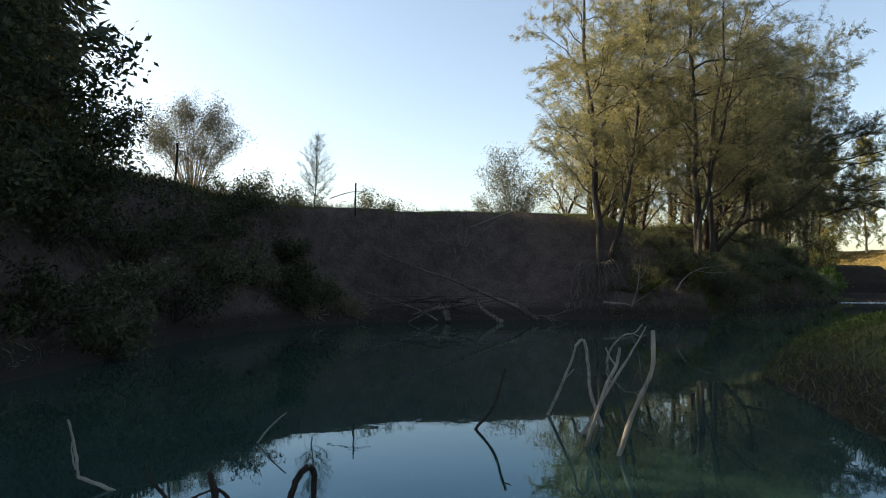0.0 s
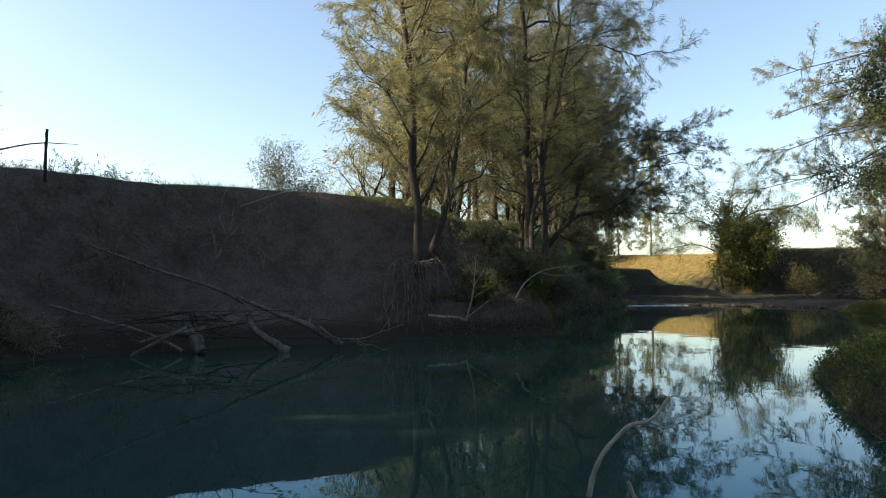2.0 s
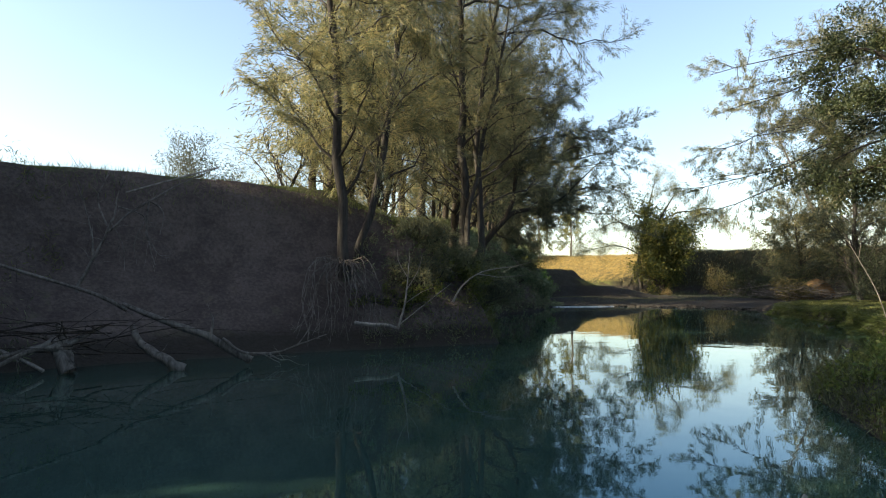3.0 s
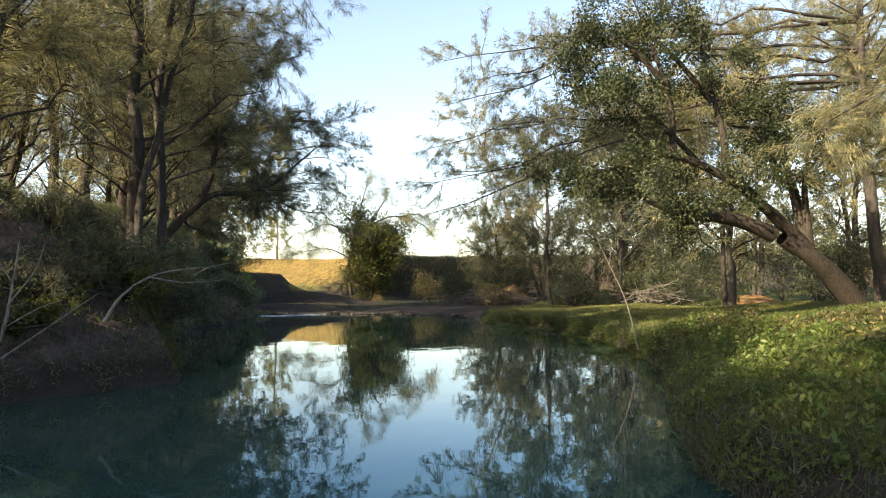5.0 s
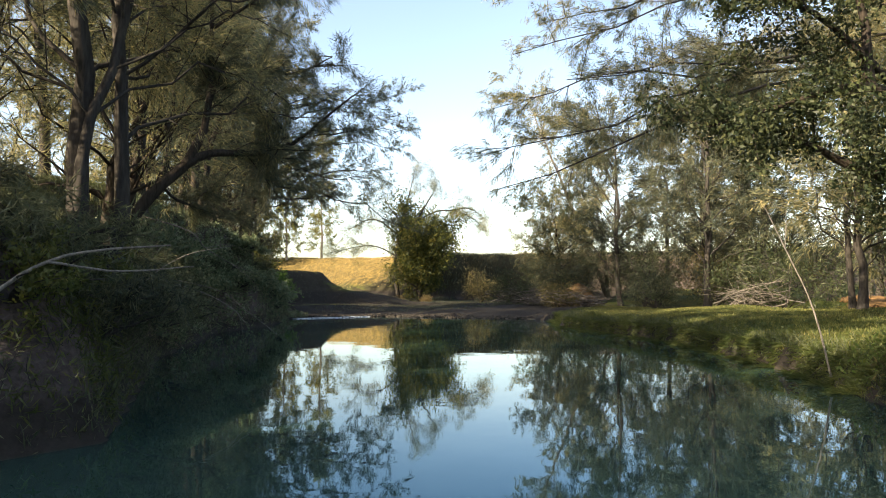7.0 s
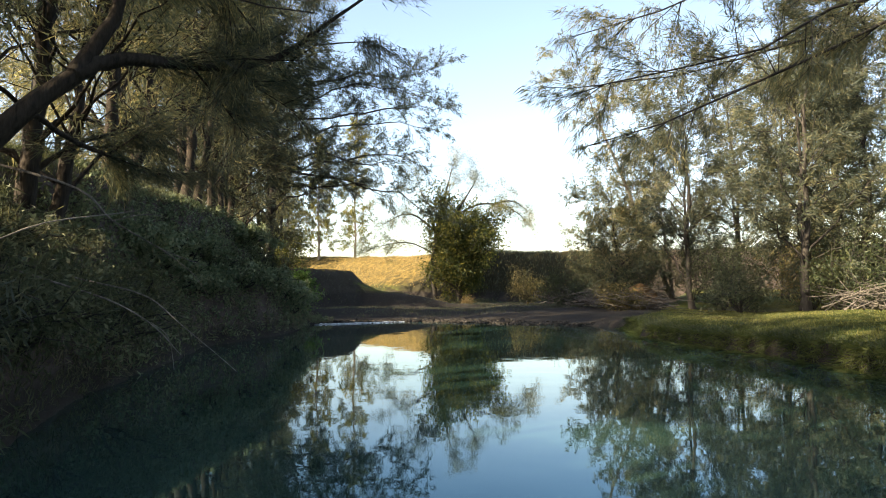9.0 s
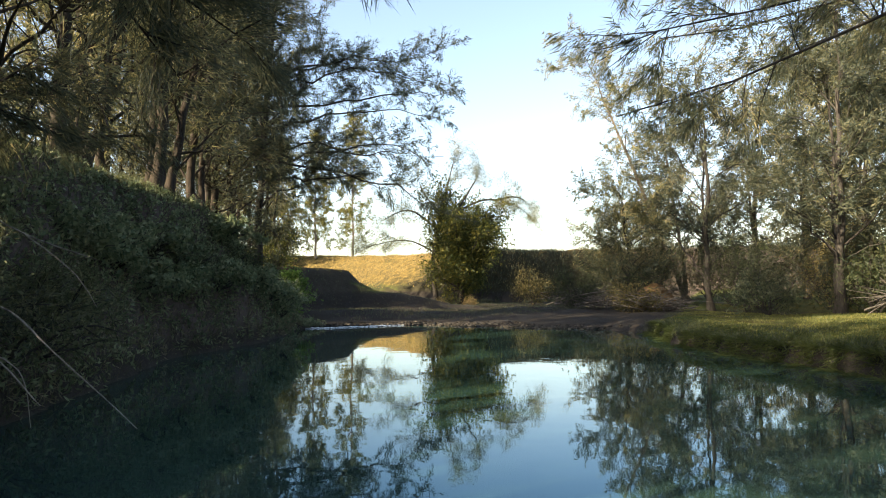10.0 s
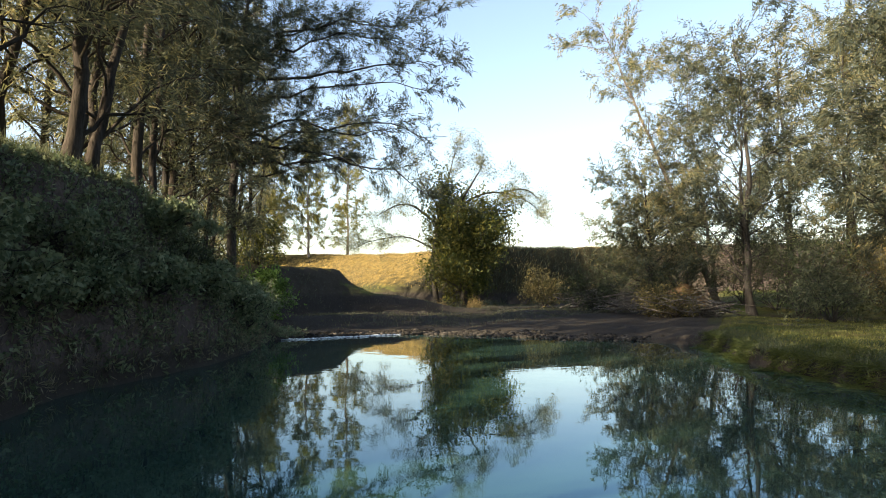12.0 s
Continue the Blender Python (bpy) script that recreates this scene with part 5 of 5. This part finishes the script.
lawn_idx = np.where((fine_ring[:, 0] + fine_ring[:, 1] > 33) & (fine_ring[:, 0] + fine_ring[:, 1] < 66) & (fine_ring[:, 0] > fine_ring[:, 1]- 1.0))[0]
pick = rg.choice(lawn_idx, n_f)
out_dir = unit(np.array([1.0, -1.0]))
base_xy = fine_ring[pick] + rg.uniform(-0.4, 0.4, (n_f, 2)) * np.array([0.7, 0.7]) + out_dir * rg.uniform(0.0, 0.30, (n_f, 1))
base_z = np.clip(heights(base_xy[:, 0], base_xy[:, 1]), 0.02, 0.6)
d = unit(np.column_stack([-out_dir[0] + rg.normal(0, 0.55, n_f), -out_dir[1] + rg.normal(0, 0.55, n_f), rg.uniform(-1.1, 0.6, n_f)]))
s_ = unit(np.cross(d, rg.normal(0, 1, (n_f, 3)))) * 0.012 * rg.uniform(0.6, 1.4, (n_f, 1))
p_ = np.column_stack([base_xy, base_z])
tip = p_ + d * rg.uniform(0.08, 0.24, (n_f, 1))
tip[:, 2] = np.maximum(tip[:, 2], 0.01)
tagged(new("overhanging_grass", mesh_np("overhanging_grass", np.stack([p_ - s_, p_ + s_, tip], 1).reshape(-1, 3), np.arange(3 * n_f).reshape(-1, 3), GRASS)), "long dark grass hanging over the cut lawn edge", "grass", "", "stuff")
lawn_pts = scatter(80000, 19, 44, 17, 36, rg, 0.30, 1.8, 35, 0.6)
lawn_pts = lawn_pts[lawn_pts[:, 1] < 32.2 + 0.38 * (lawn_pts[:, 0] - 32.6)]
tagged(new("lawn_grass", mesh_np("lawn_grass", *blades(lawn_pts, 0.07, 0.03, rg), LAWN_BLADE)), "short sunlit turf on the flat bank", "grass", "", "stuff")
top_pts = np.concatenate([scatter(60000, -9, 8, 8, 29, rg, 3.2, 6, 37, 0.2), scatter(70000, 6, 27, 25, 50, rg, 3.4, 6, 38, 0.3)])
tagged(new("bank_top_grass", mesh_np("bank_top_grass", *blades(top_pts, 0.15, 0.014, rg), GRASS)), "rough grass along the top of the bank", "grass", "", "stuff")
mound = scatter(150000, 9, 26, 24, 46, rg, 0.4, 4.7, 44, 0.3)
mound = mound[line_distance(ring, mound[:, 0], mound[:, 1]) < 4.5][:36000]
tagged(new("mound_grass", mesh_np("mound_grass", *blades(mound, 0.24, 0.013, rg, 0.7), WEED)), "matted dull grass covering the shaded bank", "grass", "", "stuff")
gold = scatter(16000, -11, -4.5, 14, 21, rg, 3.7, 6, 39, 0.0)
tagged(new("dry_grass", mesh_np("dry_grass", *blades(gold, 0.42, 0.012, rg, 0.25), STRAW)), "tall golden dry grass on the bank top", "grass", "", "stuff")
fringe = scatter(40000, -9, 9, 14, 27, rg, 3.2, 4.0, 40, 0.1)
v, f = blades(fringe, 0.45, 0.014, rg, 0.6, 1.5)
tagged(new("hanging_grass", mesh_np("hanging_grass", v, f, WEED)), "matted grass hanging over the lip of the cut bank", "grass", "", "stuff")
plain = scatter(36000, 36, 75, 56, 100, rg, 1.6, 7, 41, 0.1)
tagged(new("plain_grass", mesh_np("plain_grass", *blades(plain, 0.22, 0.06, rg, 0.6), STRAW)), "dry golden grass on the far slope", "grass", "", "stuff")

# blades in the dark needle colour, which holds the cut bank's shade
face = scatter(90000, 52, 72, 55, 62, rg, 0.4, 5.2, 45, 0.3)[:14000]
tagged(new("face_grass", mesh_np("face_grass", *blades(face, 0.4, 0.05, rg, 0.8), NEEDLE_DARK)), "rough weeds in a shade-dark colour covering the far cut bank", "grass", "", "stuff")
# same dark colour here for the shade over the gravel flat
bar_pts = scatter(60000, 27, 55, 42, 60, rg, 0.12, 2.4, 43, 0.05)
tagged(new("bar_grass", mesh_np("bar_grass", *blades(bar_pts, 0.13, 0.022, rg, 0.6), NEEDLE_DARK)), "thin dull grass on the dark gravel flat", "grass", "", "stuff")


def soil_material():
    m, n, out = material("orange_soil")
    pos = coords(n)
    f, g = noise_tex(n, 9, 6, pos, 0.65), noise_tex(n, 1.6, 3, pos)
    col = ramp(n, maths(n, "ADD", maths(n, "MULTIPLY", f, 0.6), maths(n, "MULTIPLY", g, 0.4)), [(0.3, (0.06, 0.038, 0.02)), (0.55, (0.17, 0.105, 0.052)), (0.75, (0.27, 0.18, 0.095))])
    principled(n, out, col, 0.95, bump(n, f, 0.9, 0.05), 0.1)
    return m


SOIL = soil_material()


def soil_lump(name, x, y, rx, ry, rz, turn, label, seed):
    """A worn hump of bare earth sunk into the ground."""
    r = np.random.default_rng(seed)
    bm = bmesh.new()
    bmesh.ops.create_icosphere(bm, subdivisions=4, radius=1)
    for v in bm.verts:
        q = 1 + 0.22 * noise.noise(v.co * 1.7 + Vector((seed, 0, 0))) + 0.09 * noise.noise(v.co * 5 + Vector((0, seed, 0)))
        v.co = Vector((v.co.x * rx, v.co.y * ry, v.co.z * rz)) * q
    me = bpy.data.meshes.new(name)
    bm.to_mesh(me)
    bm.free()
    me.materials.append(SOIL)
    for p in me.polygons:
        p.use_smooth = True
    ob = new(name, me)
    ob.matrix_basis = pose(x, y, hz(x, y) - 0.02, 0, 0, turn)
    return tagged(ob, label, "soil", "", "stuff")


soil_lump("bare_soil", 46.4, 39.6, 1.5, 0.9, 1.35, -30, "sunlit orange earth face between the she-oaks", 3)
# low pale humps put the sunlight on this sloping ground into colour
soil_lump("bare_soil", 43.5, 21.6, 3.4, 1.3, 0.30, 20, "pale earth streak beside the lawn with sunlight in its colour", 5)
soil_lump("bare_soil", 46.6, 22.6, 2.6, 0.9, 0.35, 35, "pale earth streak beside the lawn with sunlight in its colour", 8)

# stones of the bar and the riffle
rs = np.random.default_rng(95)
ico = bmesh.new()
bmesh.ops.create_icosphere(ico, subdivisions=1, radius=1)
iv = np.array([v.co[:] for v in ico.verts])
jf = np.array([[v.index for v in f.verts] for f in ico.faces])
ico.free()
sv, sf, o = [], [], 0
t = rs.uniform(0, 1, 1500)
bar = np.array([(25.6, 43.4), (30, 42.4), (31.4, 39.8), (32.2, 37.0), (33.3, 35.0)])
seg = np.minimum((t * 4).astype(int), 3)
bp = bar[seg] + (bar[seg + 1] - bar[seg]) * (t * 4 - seg)[:, None] + rs.normal(0, 0.55, (1500, 2)) + np.array([0.5, 0.4])
bz = heights(bp[:, 0], bp[:, 1])
for (x, y), z in zip(bp, bz):
    r = rs.uniform(0.03, 0.12)
    sv.append(iv * np.array([r, r * rs.uniform(0.6, 1.2), r * rs.uniform(0.4, 0.7)]) * rs.uniform(0.85, 1.15, (len(iv), 1)) + np.array([x, y, max(z, -0.05) + r * 0.15]))
    sf.append(jf + o)
    o += len(iv)
tagged(new("gravel", mesh_np("gravel", np.concatenate(sv), np.concatenate(sf), STONE, True)), "dark wet river pebbles on the gravel bar", "gravel", "", "stuff")

rw = np.random.default_rng(97)
m = 60
u = np.linspace(0, 1, m)
cx, cy = 25.7 + 4.4 * u, 43.05 - 0.75 * u + 0.06 * np.sin(u * 19)
half = 0.10 * (0.4 + np.abs(np.sin(u * 11)) * rw.uniform(0.4, 1.2, m)) * np.minimum(1, 6 * np.minimum(u, 1 - u) + 0.1)
v = np.concatenate([np.stack([cx, cy - half, np.full(m, 0.008)], -1), np.stack([cx, cy, 0.03 + rw.uniform(0, 0.03, m)], -1), np.stack([cx, cy + half, np.full(m, 0.008)], -1)])
i = np.arange(m - 1)
f = np.concatenate([np.stack([i, i + 1, i + m + 1, i + m], -1), np.stack([i + m, i + m + 1, i + 2 * m + 1, i + 2 * m], -1)])
tagged(new("riffle", mesh_np("riffle", v, f, FOAM, True)), "thin line of white broken water over stones", "water", "", "stuff")
